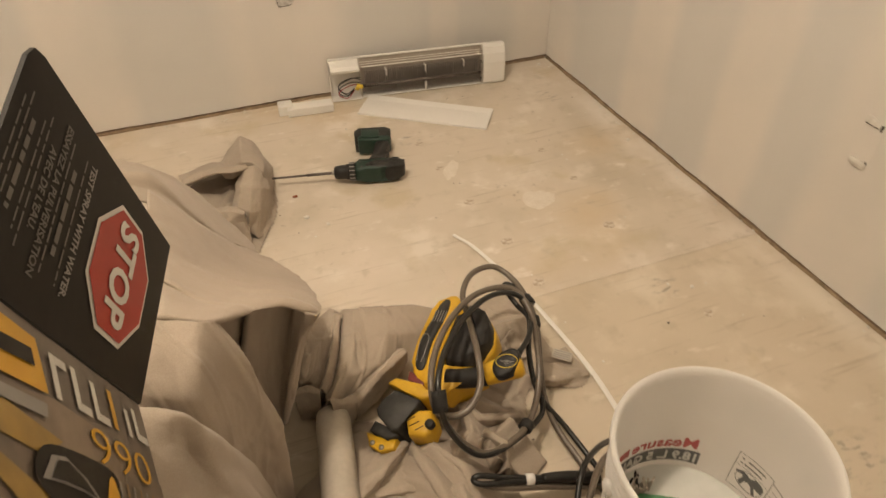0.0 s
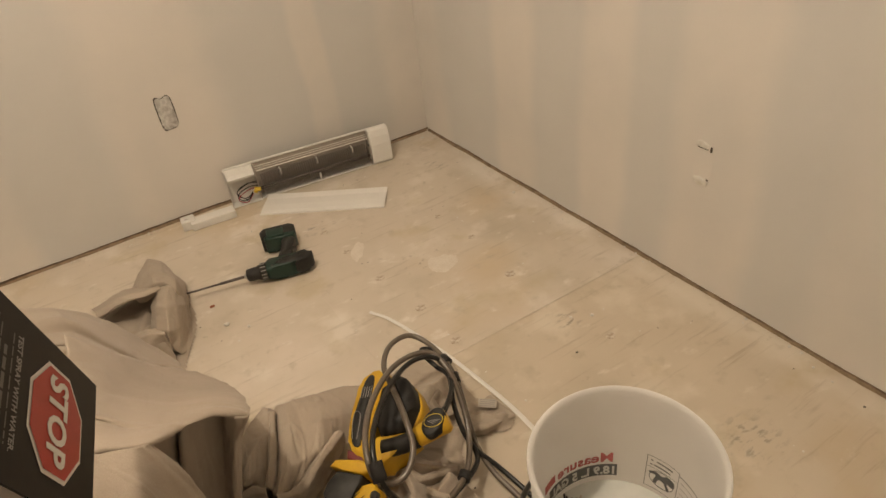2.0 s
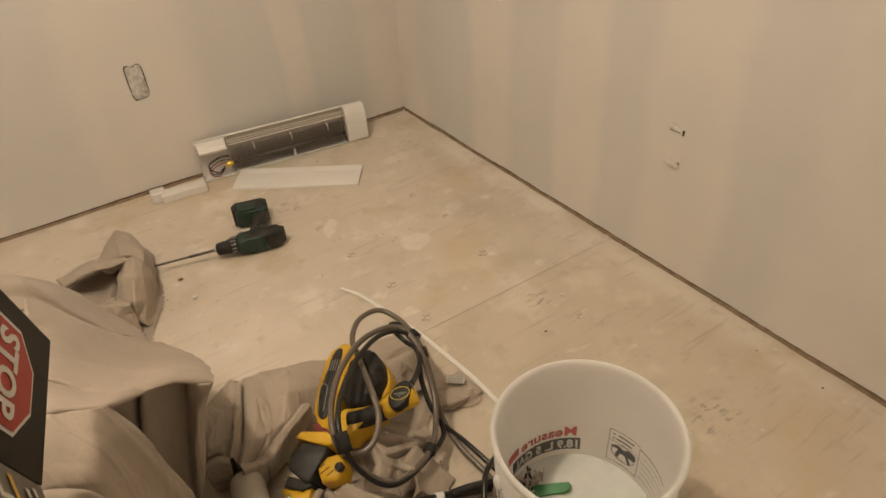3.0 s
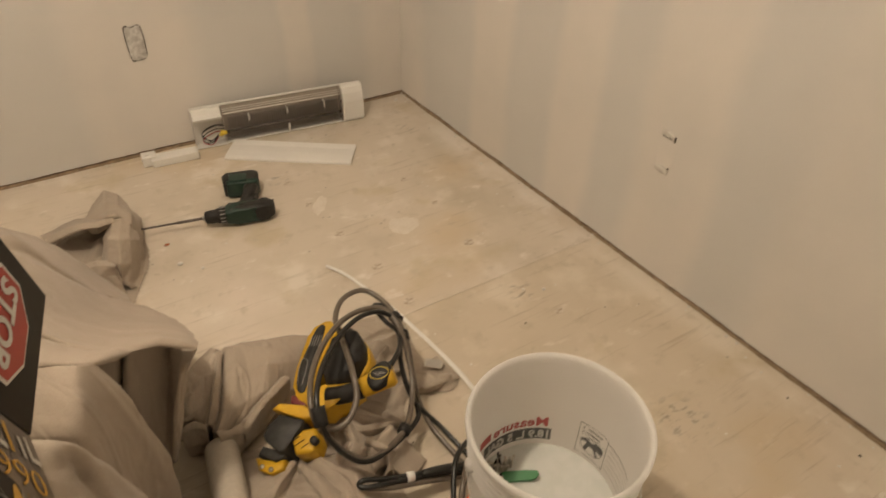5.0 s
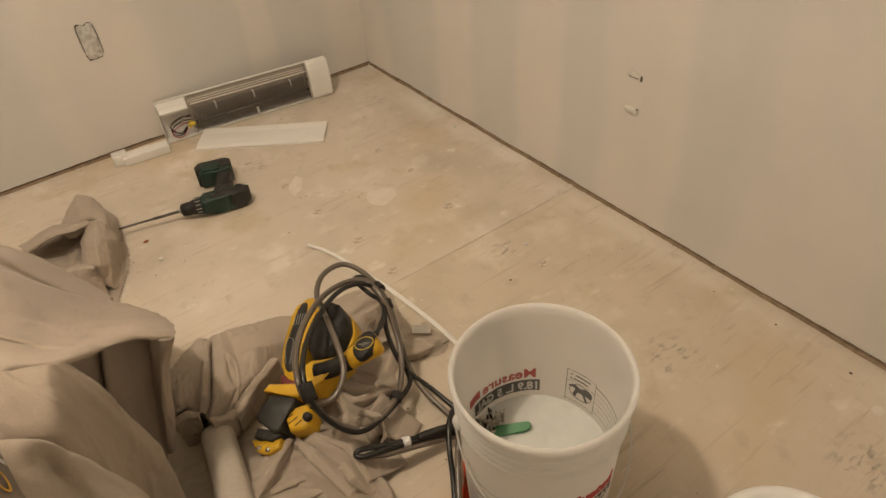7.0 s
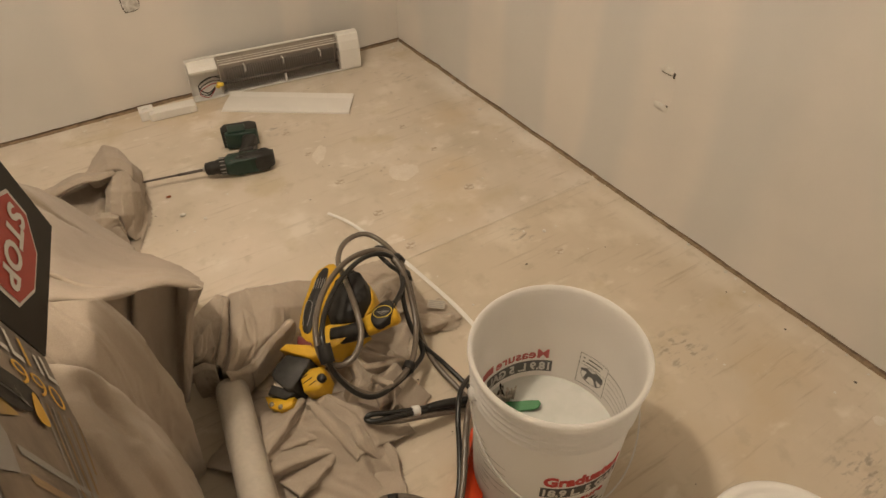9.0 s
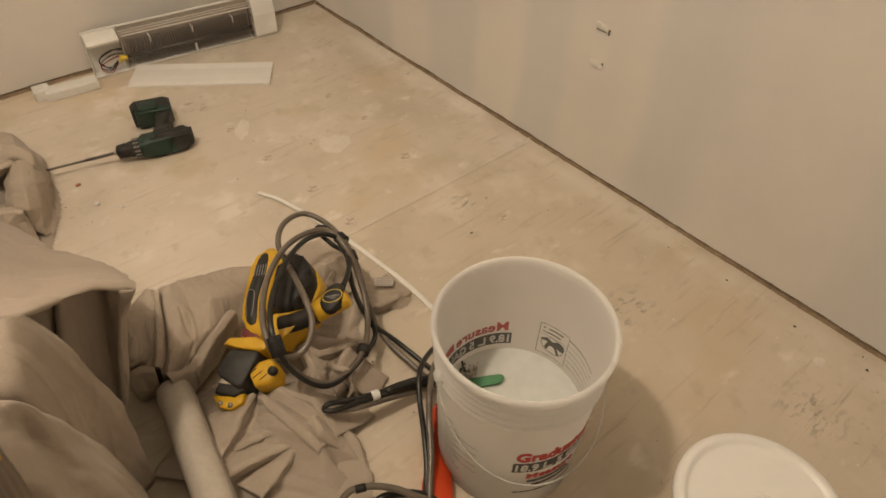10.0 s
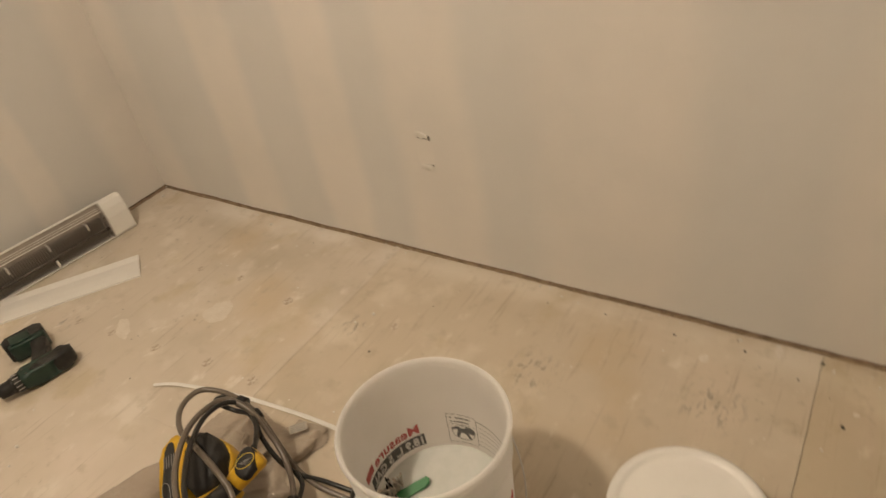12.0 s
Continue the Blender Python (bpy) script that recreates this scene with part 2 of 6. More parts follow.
M = {
    "wall_e": drywall("drywall_east", "Y", [(0.03, 0.16), (0.62, 0.11), (1.04, 0.10), (1.42, 0.13), (1.92, 0.2), (2.6, 0.2)]),
    "wall_n": drywall("drywall_north", "X", [(0.03, 0.14), (0.45, 0.06), (1.0, 0.2), (1.65, 0.12)]),
    "wall_x": drywall("drywall_plain", "Y", [(0.6, 0.12), (1.8, 0.12)]),
    "ceiling": mat("ceiling_white", (0.72, 0.70, 0.66), 0.8, spots=(0.66, 0.64, 0.6), scale=3, amount=0.1),
    "ply": plywood("plywood"),
    # darker, yellower tones for the sheet rows further from the north wall
    "ply_darker": plywood("darker_plywood", (0.93, 0.91, 0.86)),
    "ply_yellower": plywood("yellower_plywood", (0.86, 0.82, 0.72)),
    "sub": mat("dark_underlay", (0.05, 0.04, 0.03), 0.9),
    "plate": mat("bottom_plate_wood", (0.40, 0.29, 0.19), 0.85, spots=(0.17, 0.12, 0.075), scale=30, fine=160, stretch=(1, 1, 1)),
    "mud": mat("joint_compound", (0.72, 0.665, 0.58), 0.8, spots=(0.64, 0.575, 0.49), scale=25, fine=140, bump=0.4),
    "torn": mat("torn_paper_edge", (0.035, 0.03, 0.026), 0.9, spots=(0.10, 0.08, 0.06), scale=60),
    "mask_film": mat("outlet_cover_film", (0.70, 0.685, 0.65), 0.35, spots=(0.42, 0.40, 0.37), scale=70, bump=0.8, spread=0.3),
    "enamel": plastic("white_enamel", (0.80, 0.78, 0.74), 0.3),
    "fin": mat("aluminium_fins", (0.46, 0.42, 0.38), 0.45, 0.5, spots=(0.34, 0.31, 0.28), scale=40),
    # brownish tint stands in for the warm room reflected in the sheet
    "galv": mat("galvanised_sheet", (0.50, 0.45, 0.40), 0.42, 0.5, spots=(0.42, 0.375, 0.33), scale=20, amount=0.1),
    "steel": mat("tool_steel", (0.16, 0.14, 0.13), 0.4, 0.7, spots=(0.10, 0.08, 0.07), scale=60),
    "chrome": mat("bright_steel", (0.55, 0.53, 0.5), 0.3, 0.9),
    "green": mat("dark_green_plastic", (0.007, 0.030, 0.021), 0.42, spots=(0.014, 0.038, 0.028), scale=40, fine=160, bump=0.08, amount=0.2),
    "greenlight": plastic("green_brush_plastic", (0.03, 0.20, 0.06), 0.35),
    "black": mat("black_rubber", (0.016, 0.015, 0.015), 0.5, spots=(0.03, 0.027, 0.024), scale=20, amount=0.1, spec=0.3),
    "blackdust": mat("dusty_black_plastic", (0.018, 0.0175, 0.0175), 0.5, spots=(0.05, 0.047, 0.042), scale=24, amount=0.25, spec=0.25),
    "yellow": mat("yellow_tool_plastic", (0.70, 0.42, 0.018), 0.42, spots=(0.58, 0.34, 0.02), scale=25, fine=160, bump=0.1, amount=0.15),
    "maroon": plastic("dark_red_plastic", (0.16, 0.025, 0.025), 0.45),
    "cord_grey": mat("grey_cable_sheath", (0.115, 0.092, 0.070), 0.28, spots=(0.15, 0.122, 0.095), scale=30, amount=0.12),
    "cord_black": mat("black_cable_sheath", (0.008, 0.0075, 0.007), 0.3, spots=(0.016, 0.015, 0.013), scale=30, amount=0.1),
    "tape_w": plastic("white_tape", (0.75, 0.74, 0.72), 0.5),
    "strip": plastic("white_trim", (0.82, 0.80, 0.76), 0.45),
    "cloth": fabric("canvas_drop_cloth", (0.445, 0.378, 0.308), (0.375, 0.315, 0.252)),
    "roll": mat("paper_roll", (0.52, 0.47, 0.40), 0.55, spots=(0.42, 0.375, 0.31), scale=10, amount=0.15),
    "pail": plastic("white_translucent_plastic", (0.94, 0.925, 0.905), 0.33, through=0.55),
    "pail2": plastic("white_lid_plastic", (0.82, 0.80, 0.76), 0.35),
    "red": plastic("red_print", (0.55, 0.025, 0.025), 0.4),
    "ink": plastic("black_print", (0.02, 0.02, 0.022), 0.4),
    # show-through is put into these faded colours; far prints lie on the inner wall
    "redfade": plastic("red_print_faded", (0.50, 0.10, 0.095), 0.45),
    "inkfade": plastic("black_print_faded", (0.11, 0.108, 0.105), 0.45),
    "greyprint": plastic("pale_grey_print", (0.36, 0.35, 0.335), 0.45),
    "orange": plastic("orange_red_plastic", (0.70, 0.075, 0.02), 0.4),
    "wire": plastic("white_wire", (0.6, 0.58, 0.55), 0.35),
    "card_black": mat("black_printed_card", (0.013, 0.0115, 0.0105), 0.5, spots=(0.019, 0.017, 0.015), scale=14, amount=0.15, bump=0.05, spec=0.22),
    "card_white": plastic("white_print", (0.72, 0.70, 0.67), 0.45),
    "card_red": mat("red_printed_card", (0.42, 0.030, 0.022), 0.42, spots=(0.36, 0.03, 0.022), scale=14, amount=0.08, bump=0.03),
    "card_yellow": mat("yellow_printed_card", (0.72, 0.40, 0.02), 0.42, spots=(0.62, 0.34, 0.02), scale=14, amount=0.08, bump=0.03),
    "card_grey": mat("grey_printed_card", (0.10, 0.085, 0.075), 0.42, spots=(0.22, 0.18, 0.15), scale=18, amount=0.1, bump=0.03),
    "card_photo": mat("printed_photo_card", (0.26, 0.20, 0.15), 0.42, spots=(0.10, 0.08, 0.065), scale=9, amount=0.2, bump=0.03, spread=0.2),
    "card_brown": mat("brown_cardboard", (0.33, 0.23, 0.13), 0.85, spots=(0.28, 0.19, 0.11), scale=18),
    "textgrey": plastic("grey_small_print", (0.30, 0.285, 0.27), 0.5),
    "card_ochre": mat("ochre_printed_card", (0.40, 0.25, 0.045), 0.42, spots=(0.26, 0.17, 0.05), scale=26, amount=0.2, bump=0.03),
    "textdim": plastic("dim_small_print", (0.13, 0.12, 0.11), 0.5),
    "wire_red": plastic("red_wire", (0.35, 0.02, 0.03), 0.4),
    "wirenut": plastic("yellow_wire_connector", (0.80, 0.58, 0.06), 0.4),
    "crumb": mat("plaster_crumb", (0.76, 0.73, 0.67), 0.85, scale=60),
    "redbit": mat("rusty_chip", (0.30, 0.06, 0.02), 0.7, spots=(0.2, 0.08, 0.02), scale=200),
    "ring": mat("screw_ring_mottled", (0.40, 0.32, 0.235), 0.8, spots=(0.62, 0.55, 0.46), scale=90, spread=0.25),
    "glow": None,
}
water = bpy.data.materials.new("cloudy_water")
water.use_nodes = True
wb = water.node_tree.nodes["Principled BSDF"]
wb.inputs["Base Color"].default_value, wb.inputs["Roughness"].default_value = (0.66, 0.67, 0.64, 1), 0.06
wn = water.node_tree.nodes.new("ShaderNodeTexNoise")
wn.inputs["Scale"].default_value = 9
wr = ramp_of(water.node_tree.nodes, [(0.3, (0.64, 0.66, 0.625)), (0.7, (0.70, 0.71, 0.68))])
water.node_tree.links.new(wn.outputs["Fac"], wr.inputs[0])
water.node_tree.links.new(wr.outputs[0], wb.inputs["Base Color"])
M["water"] = water
glow = bpy.data.materials.new("frosted_lamp_glass")
glow.use_nodes = True
gb = glow.node_tree.nodes["Principled BSDF"]
gb.inputs["Base Color"].default_value = (0.85, 0.83, 0.8, 1)
gb.inputs["Emission Color"].default_value, gb.inputs["Emission Strength"].default_value = (1.0, 0.8, 0.55, 1), 2.0
M["glow"] = glow


# ---- mesh helpers ----
def obj(name, bm, material, parent=None, label="", smooth=False):
    me = bpy.data.meshes.new(name)
    bmesh.ops.recalc_face_normals(bm, faces=bm.faces)
    bm.to_mesh(me)
    bm.free()
    if smooth:
        me.shade_smooth()
    me.materials.append(M[material] if isinstance(material, str) else material)
    ob = new(name, me)
    if parent is not None:
        ob.parent = parent
    if label:
        ob["label"] = label
    return ob


def part(name, bm, material, parent, label="", smooth=False):
    return obj(name, bm, material, parent, label, smooth)


def thing(name, at, label, category, group="", kind=""):
    e = new(name)
    e.empty_display_size = 0.05
    e.matrix_world = at
    return tagged(e, label, category, group, kind)


def box(bm, x0, x1, y0, y1, z0, z1, bevel=0.0, m=None):
    r = bmesh.ops.create_cube(bm, size=1.0)
    vs = r["verts"]
    for v in vs:
        v.co = Vector((x0 + (v.co.x + 0.5) * (x1 - x0), y0 + (v.co.y + 0.5) * (y1 - y0), z0 + (v.co.z + 0.5) * (z1 - z0)))
    if bevel:
        es = list({e for v in vs for e in v.link_edges})
        r = bmesh.ops.bevel(bm, geom=es, offset=bevel, segments=2, affect="EDGES", profile=0.6)
        vs = list({v for f in r["faces"] for v in f.verts} | {v for v in vs if v.is_valid})
    if m is not None:
        bmesh.ops.transform(bm, matrix=m, verts=vs)
    return bm


def boxed(*a, **k):
    return box(bmesh.new(), *a, **k)


def lathe(bm, profile, steps=48, m=None, closed=False):
    """A turned body from (radius, height) pairs."""
    rings = []
    for r, z in profile:
        rings.append([bm.verts.new((max(r, 1e-5) * math.cos(2 * math.pi * i / steps), max(r, 1e-5) * math.sin(2 * math.pi * i / steps), z)) for i in range(steps)])
    pairs = list(zip(rings, rings[1:])) + ([(rings[-1], rings[0])] if closed else [])
    for a, b in pairs:
        for i in range(steps):
            j = (i + 1) % steps
            bm.faces.new((a[i], a[j], b[j], b[i]))
    if m is not None:
        bmesh.ops.transform(bm, matrix=m, verts=[v for r in rings for v in r])
    return bm


def spline(pts, per=8):
    """Points of a smooth curve through pts."""
    p = [Vector(a) for a in pts]
    p = [2 * p[0] - p[1]] + p + [2 * p[-1] - p[-2]]
    out = []
    for i in range(1, len(p) - 2):
        for k in range(per):
            t = k / per
            a, b, c, d = p[i - 1 : i + 3]
            out.append(0.5 * (2 * b + (c - a) * t + (2 * a - 5 * b + 4 * c - d) * t * t + (3 * b - a - 3 * c + d) * t ** 3))
    out.append(p[-2])
    return out


def tube(bm, pts, radius, steps=10, per=8, taper=None, flat=1.0):
    c = spline(pts, per) if per else [Vector(p) for p in pts]
    rings, up = [], Vector((0.13, 0.21, 0.97))
    for i, p in enumerate(c):
        d = (c[min(i + 1, len(c) - 1)] - c[max(i - 1, 0)]).normalized()
        s = d.cross(up)
        s = s.normalized() if s.length > 1e-4 else Vector((1, 0, 0))
        up = s.cross(d).normalized()
        r = radius * (taper(i / (len(c) - 1)) if taper else 1)
        rings.append([bm.verts.new(p + s * r * math.cos(2 * math.pi * k / steps) + up * flat * r * math.sin(2 * math.pi * k / steps)) for k in range(steps)])
    for a, b in zip(rings, rings[1:]):
        for k in range(steps):
            j = (k + 1) % steps
            bm.faces.new((a[k], a[j], b[j], b[k]))
    for r in (rings[0][::-1], rings[-1]):
        bm.faces.new(r)
    return bm


def outline(bm, pts, z0, z1, m=None, bevel=0.0):
    """A prism over a flat outline, its edges rounded off."""
    lo = [bm.verts.new((x, y, z0)) for x, y in pts]
    hi = [bm.verts.new((x, y, z1)) for x, y in pts]
    fs = [bm.faces.new(lo[::-1]), bm.faces.new(hi)]
    n = len(pts)
    fs += [bm.faces.new((lo[i], lo[(i + 1) % n], hi[(i + 1) % n], hi[i])) for i in range(n)]
    vs = lo + hi
    if bevel:
        es = list({e for f in fs[:2] for e in f.edges})
        r = bmesh.ops.bevel(bm, geom=es, offset=bevel, segments=3, affect="EDGES", profile=0.5)
        vs = list({v for f in r["faces"] for v in f.verts} | {v for v in vs if v.is_valid})
    if m is not None:
        bmesh.ops.transform(bm, matrix=m, verts=vs)
    return bm


def rounded(pts, per=4):
    """A closed smooth outline through a few corner points."""
    p = [Vector((*a, 0)) for a in pts]
    n, out = len(p), []
    for i in range(n):
        a, b, c, d = p[i - 1], p[i], p[(i + 1) % n], p[(i + 2) % n]
        for k in range(per):
            t = k / per
            q = 0.5 * (2 * b + (c - a) * t + (2 * a - 5 * b + 4 * c - d) * t * t + (3 * b - a - 3 * c + d) * t ** 3)
            out.append((q.x, q.y))
    return out


def lettering(text, height, depth=0.0004, bold=0.0):
    """A flat mesh of words in the built-in font, baseline at y = 0, from x = 0 to its width."""
    cu = bpy.data.curves.new("words", "FONT")
    cu.body, cu.size, cu.extrude, cu.offset, cu.resolution_u = text, height / 0.72, depth, bold, 3
    ob = bpy.data.objects.new("words", cu)
    scene.collection.objects.link(ob)
    me = bpy.data.meshes.new_from_object(ob.evaluated_get(bpy.context.evaluated_depsgraph_get()))
    bm = bmesh.new()
    bm.from_mesh(me)
    bpy.data.objects.remove(ob)
    bpy.data.curves.remove(cu)
    bpy.data.meshes.remove(me)
    return bm


def stretch_to(bm, width, height=None):
    xs = [v.co.x for v in bm.verts]
    ys = [v.co.y for v in bm.verts]
    k, j = width / (max(xs) - min(xs)), (height / (max(ys) - min(ys)) if height else 1)
    for v in bm.verts:
        v.co.x, v.co.y = (v.co.x - min(xs)) * k, v.co.y * j
    return bm


# ---- the room ----
WEST, SOUTH, TOP, GAP = -3.3, -3.3, 2.42, 0.016


def wall(name, x0, x1, y0, y1, material):
    """A sheet of drywall whose cut lower edge runs a little unevenly above the floor."""
    bm = boxed(x0, x1, y0, y1, GAP, TOP)
    along = 0 if x1 - x0 > y1 - y0 else 1
    lo, hi = (x0, x1) if along == 0 else (y0, y1)
    n = int((hi - lo) / 0.02)
    axis = Vector((1, 0, 0)) if along == 0 else Vector((0, 1, 0))
    for k in range(1, n):
        bmesh.ops.bisect_plane(bm, geom=bm.verts[:] + bm.edges[:] + bm.faces[:], plane_co=axis * (lo + (hi - lo) * k / n), plane_no=axis)
    for v in bm.verts:
        if v.co.z < 0.1:
            s = v.co[along]
            v.co.z += 0.003 * noise.noise((s * 5, 3.1, 0.5)) + 0.0025 * noise.noise((s * 38, 1.7, 0.2))
    return tagged(obj(name, bm, material), "primed drywall with bands of joint compound", "wall", kind="structure")


wall("wall_north", WEST, 0.1, 0.0, 0.0127, "wall_n")
wall("wall_east", 0.0, 0.0127, SOUTH, -0.001, "wall_e")
wall("wall_west", WEST - 0.0127, WEST, SOUTH, 0.1, "wall_x")
wall("wall_south", WEST, 0.1, SOUTH - 0.0127, SOUTH, "wall_x")
for nm, b in (("trim_plate_north", (WEST, 0.1, 0.0135, 0.09, 0.001, 2.42)), ("trim_plate_east", (0.0135, 0.09, SOUTH, 0.013, 0.001, 2.42)),
              ("trim_plate_west", (WEST - 0.09, WEST - 0.0135, SOUTH, 0.1, 0.001, 2.42)), ("trim_plate_south", (WEST, 0.1, SOUTH - 0.09, SOUTH - 0.0135, 0.001, 2.42))):
    tagged(obj(nm, boxed(*b), "plate"), "dark wooden framing behind the drywall, seen through the gap above the floor", "wall framing", kind="structure")
# rough wooden strip added for the bottom plate, set forward to catch the lamp
for nm, along in (("trim_sill_north", 0), ("trim_sill_east", 1)):
    bm = bmesh.new()
    lo = WEST if along == 0 else SOUTH
    n = 240
    ring = []
    for k in range(n + 1):
        c = lo + (-0.004 - lo) * k / n
        d = -0.0015 + 0.0025 * noise.noise((c * 9, along, 0.3)) + 0.0015 * noise.noise((c * 45, along, 0.8))
        h = 0.0090 + 0.003 * noise.noise((c * 14, along, 1.3)) + 0.002 * noise.noise((c * 60, along, 1.9))
        ring.append([bm.verts.new((c, y, z) if along == 0 else (y, c, z)) for y, z in ((d, 0.0005), (d + 0.001, h), (0.0134, h + 0.001), (0.0134, 0.0005))])
    for a, b in zip(ring, ring[1:]):
        for j in range(4):
            bm.faces.new((a[j], a[(j + 1) % 4], b[(j + 1) % 4], b[j]))
    bm.faces.new(ring[0])
    bm.faces.new(ring[-1])
    bmesh.ops.recalc_face_normals(bm, faces=bm.faces)
    tagged(obj(nm, bm, "plate"), "rough brown wooden edge under the drywall", "wall framing", kind="structure")
tagged(obj("ceiling", boxed(WEST - 0.1, 0.1, SOUTH - 0.1, 0.1, TOP + 0.002, TOP + 0.1), "ceiling"), "plain white painted ceiling", "ceiling", kind="structure")

floor = tagged(obj("floor", boxed(WEST - 0.1, 0.1, SOUTH - 0.1, 0.1, -0.06, -0.019), "sub"), "worn plywood subfloor with compound smears and screws", "floor", kind="structure")
for x0, x1, y0, y1 in ((-0.85285, 0.092, -1.2183, 0.092), (-3.29, -0.85315, -1.2183, 0.092), (-1.83, 0.092, -2.4375, -1.2195), (-3.4, -1.832, -2.4365, -1.2195), (-0.9, 0.092, -3.39, -2.4387), (-3.4, -0.902, -3.39, -2.4387)):
    part("plywood_sheet", boxed(x0, x1, y0, y1, -0.018, 0.0, bevel=0.0008), "ply" if y1 > 0 else "ply_darker" if y1 > -2 else "ply_yellower", floor)

for y0, y1 in ((-0.36, -0.02), (-0.80, -0.47), (-1.03, -0.87), (-1.2175, -1.10)):
    part("seam_filler", boxed(-0.8545, -0.8515, y0, y1, -0.004, 0.0003), "ply", floor)

lamp = thing("ceiling_light", Matrix.Translation((LAMP_AT.x, LAMP_AT.y, TOP)), "plain round ceiling light, switched on", "ceiling light")
part("base", lathe(bmesh.new(), [(0, 0), (0.07, 0), (0.07, -0.02), (0.02, -0.028), (0.02, -0.05), (0, -0.05)]), "enamel", lamp)

# ---- bucket of cloudy water ----
BUCKET = Vector((-0.7845, -1.8946, 0.0))
BH, BR, BB = 0.368, 0.149, 0.129
bucket = thing("bucket", Matrix.Translation(BUCKET), "white printed plastic bucket half full of cloudy water", "bucket")


def wall_r(z):
    return BB + (0.1415 - BB) * z / BH


prof = [(0, 0.004), (BB - 0.004, 0.0), (BB, 0.004)]
prof += [(wall_r(z), z) for z in (0.05, 0.12, 0.19, 0.275)]
for z in (0.285, 0.301, 0.317, 0.333):
    prof += [(wall_r(z), z - 0.003), (wall_r(z) + 0.0045, z - 0.001), (wall_r(z) + 0.0045, z + 0.001), (wall_r(z), z + 0.003)]
prof += [(wall_r(0.351), 0.351), (BR - 0.003, 0.354), (BR, 0.358), (BR, 0.364), (BR - 0.003, BH), (BR - 0.007, BH - 0.001), (BR - 0.0095, 0.361)]
prof += [(wall_r(z) - 0.0025, z) for z in (0.348, 0.24, 0.16, 0.08, 0.01)] + [(0, 0.008)]
part("body", lathe(bmesh.new(), prof, 96), "pail", bucket, smooth=True)
WATER = 0.132
part("water", lathe(bmesh.new(), [(0, WATER), (wall_r(WATER) - 0.003, WATER), (wall_r(0.012) - 0.003, 0.012), (0, 0.012)], 64), "water", bucket, "cloudy greyish white water")


def on_bucket(name, bm, angle, z, material, inside=False, label=""):
    """Bends a flat print round the bucket: x along the wall from the middle angle, y up."""
    xs = [v.co.x for v in bm.verts]
    mid = (max(xs) + min(xs)) / 2
    for v in bm.verts:
        h = z + v.co.y
        r = wall_r(h) + (-0.0033 if inside else 0.0007) + (v.co.z * (-1 if inside else 1))
        a = math.radians(angle) + (v.co.x - mid) / wall_r(h)
        v.co = Vector((r * math.cos(a), r * math.sin(a), h))
    return part(name, bm, material, bucket, label)


def plate_grid(w, h, nx=16, ny=1):
    bm = bmesh.new()
    bmesh.ops.create_grid(bm, x_segments=nx, y_segments=ny, size=0.5)
    for v in bm.verts:
        v.co.x, v.co.y = (v.co.x + 0.5) * w, (v.co.y + 0.5) * h
    return bm


def bar_rows(rows):
    """Bars (x0, x1, y0, y1) as one flat mesh, cut finely enough to bend."""
    bm = bmesh.new()
    for x0, x1, y0, y1 in rows:
        k = max(2, int((x1 - x0) / 0.006))
        prev = None
        for i in range(k + 1):
            x = x0 + (x1 - x0) * i / k
            a, b = bm.verts.new((x, y0, 0)), bm.verts.new((x, y1, 0))
            if prev:
                bm.faces.new((prev[0], a, b, prev[1]))
            prev = (a, b)
    return bm


# the print faces the camera's side; its far twin lies on the inner wall, faded
for ang, inside in ((-103, False), (78, True)):
    r_, k_, g_ = ("redfade", "inkfade", "greyprint") if inside else ("red", "ink", "ink")
    base = 0.146 if inside else 0.142
    on_bucket("print_heading", stretch_to(lettering("Measure" if inside else "Graduated", 0.024 if inside else 0.027, bold=0.0005 if inside else 0.0017), 0.115 if inside else 0.145), ang - (4 if inside else 0), base + 0.038, r_, inside)
    on_bucket("print_band", plate_grid(0.15, 0.031), ang, base, k_, inside)
    on_bucket("print_volume", stretch_to(lettering("18.9 L. 5 GAL", 0.021, 0.0009, bold=0.0008), 0.14), ang, base + 0.005, "card_white", inside)
    if inside:
        on_bucket("print_bar", bar_rows([(0.0, 0.035, 0.040, 0.060)]), ang + 31, base, r_, inside)
    if not inside:
        on_bucket("print_subheading", stretch_to(lettering("Measure", 0.016, bold=0.0005), 0.095), ang, base - 0.024, r_, inside)
        on_bucket("print_lines", bar_rows([(0.02, 0.10, -0.040, -0.032), (0.03, 0.11, -0.056, -0.048), (0.0, 0.13, -0.078, -0.074)]), ang, base, k_, inside)
# warning panel on the far side, laid inside the wall in colours faded for show-through
wz = 0.142
on_bucket("warning_frame", bar_rows([(0, 0.064, 0, 0.001), (0, 0.064, 0.081, 0.082), (0, 0.001, 0, 0.082), (0.063, 0.064, 0, 0.082), (0, 0.064, 0.053, 0.0538), (0.014, 0.046, 0.070, 0.073), (0.018, 0.05, 0.0595, 0.0625), (0.053, 0.057, 0.0595, 0.0625), (0.053, 0.057, 0.070, 0.073)]), 11, wz, "inkfade", True)
blob = rounded([(0.008, 0.034), (0.010, 0.046), (0.024, 0.049), (0.034, 0.042), (0.046, 0.046), (0.058, 0.042), (0.058, 0.037), (0.046, 0.037), (0.050, 0.020), (0.044, 0.016), (0.040, 0.028), (0.030, 0.028), (0.022, 0.014), (0.017, 0.017), (0.023, 0.030), (0.014, 0.030)])
bm = bmesh.new()
bm.faces.new([bm.verts.new((x, y, 0)) for x, y in blob])
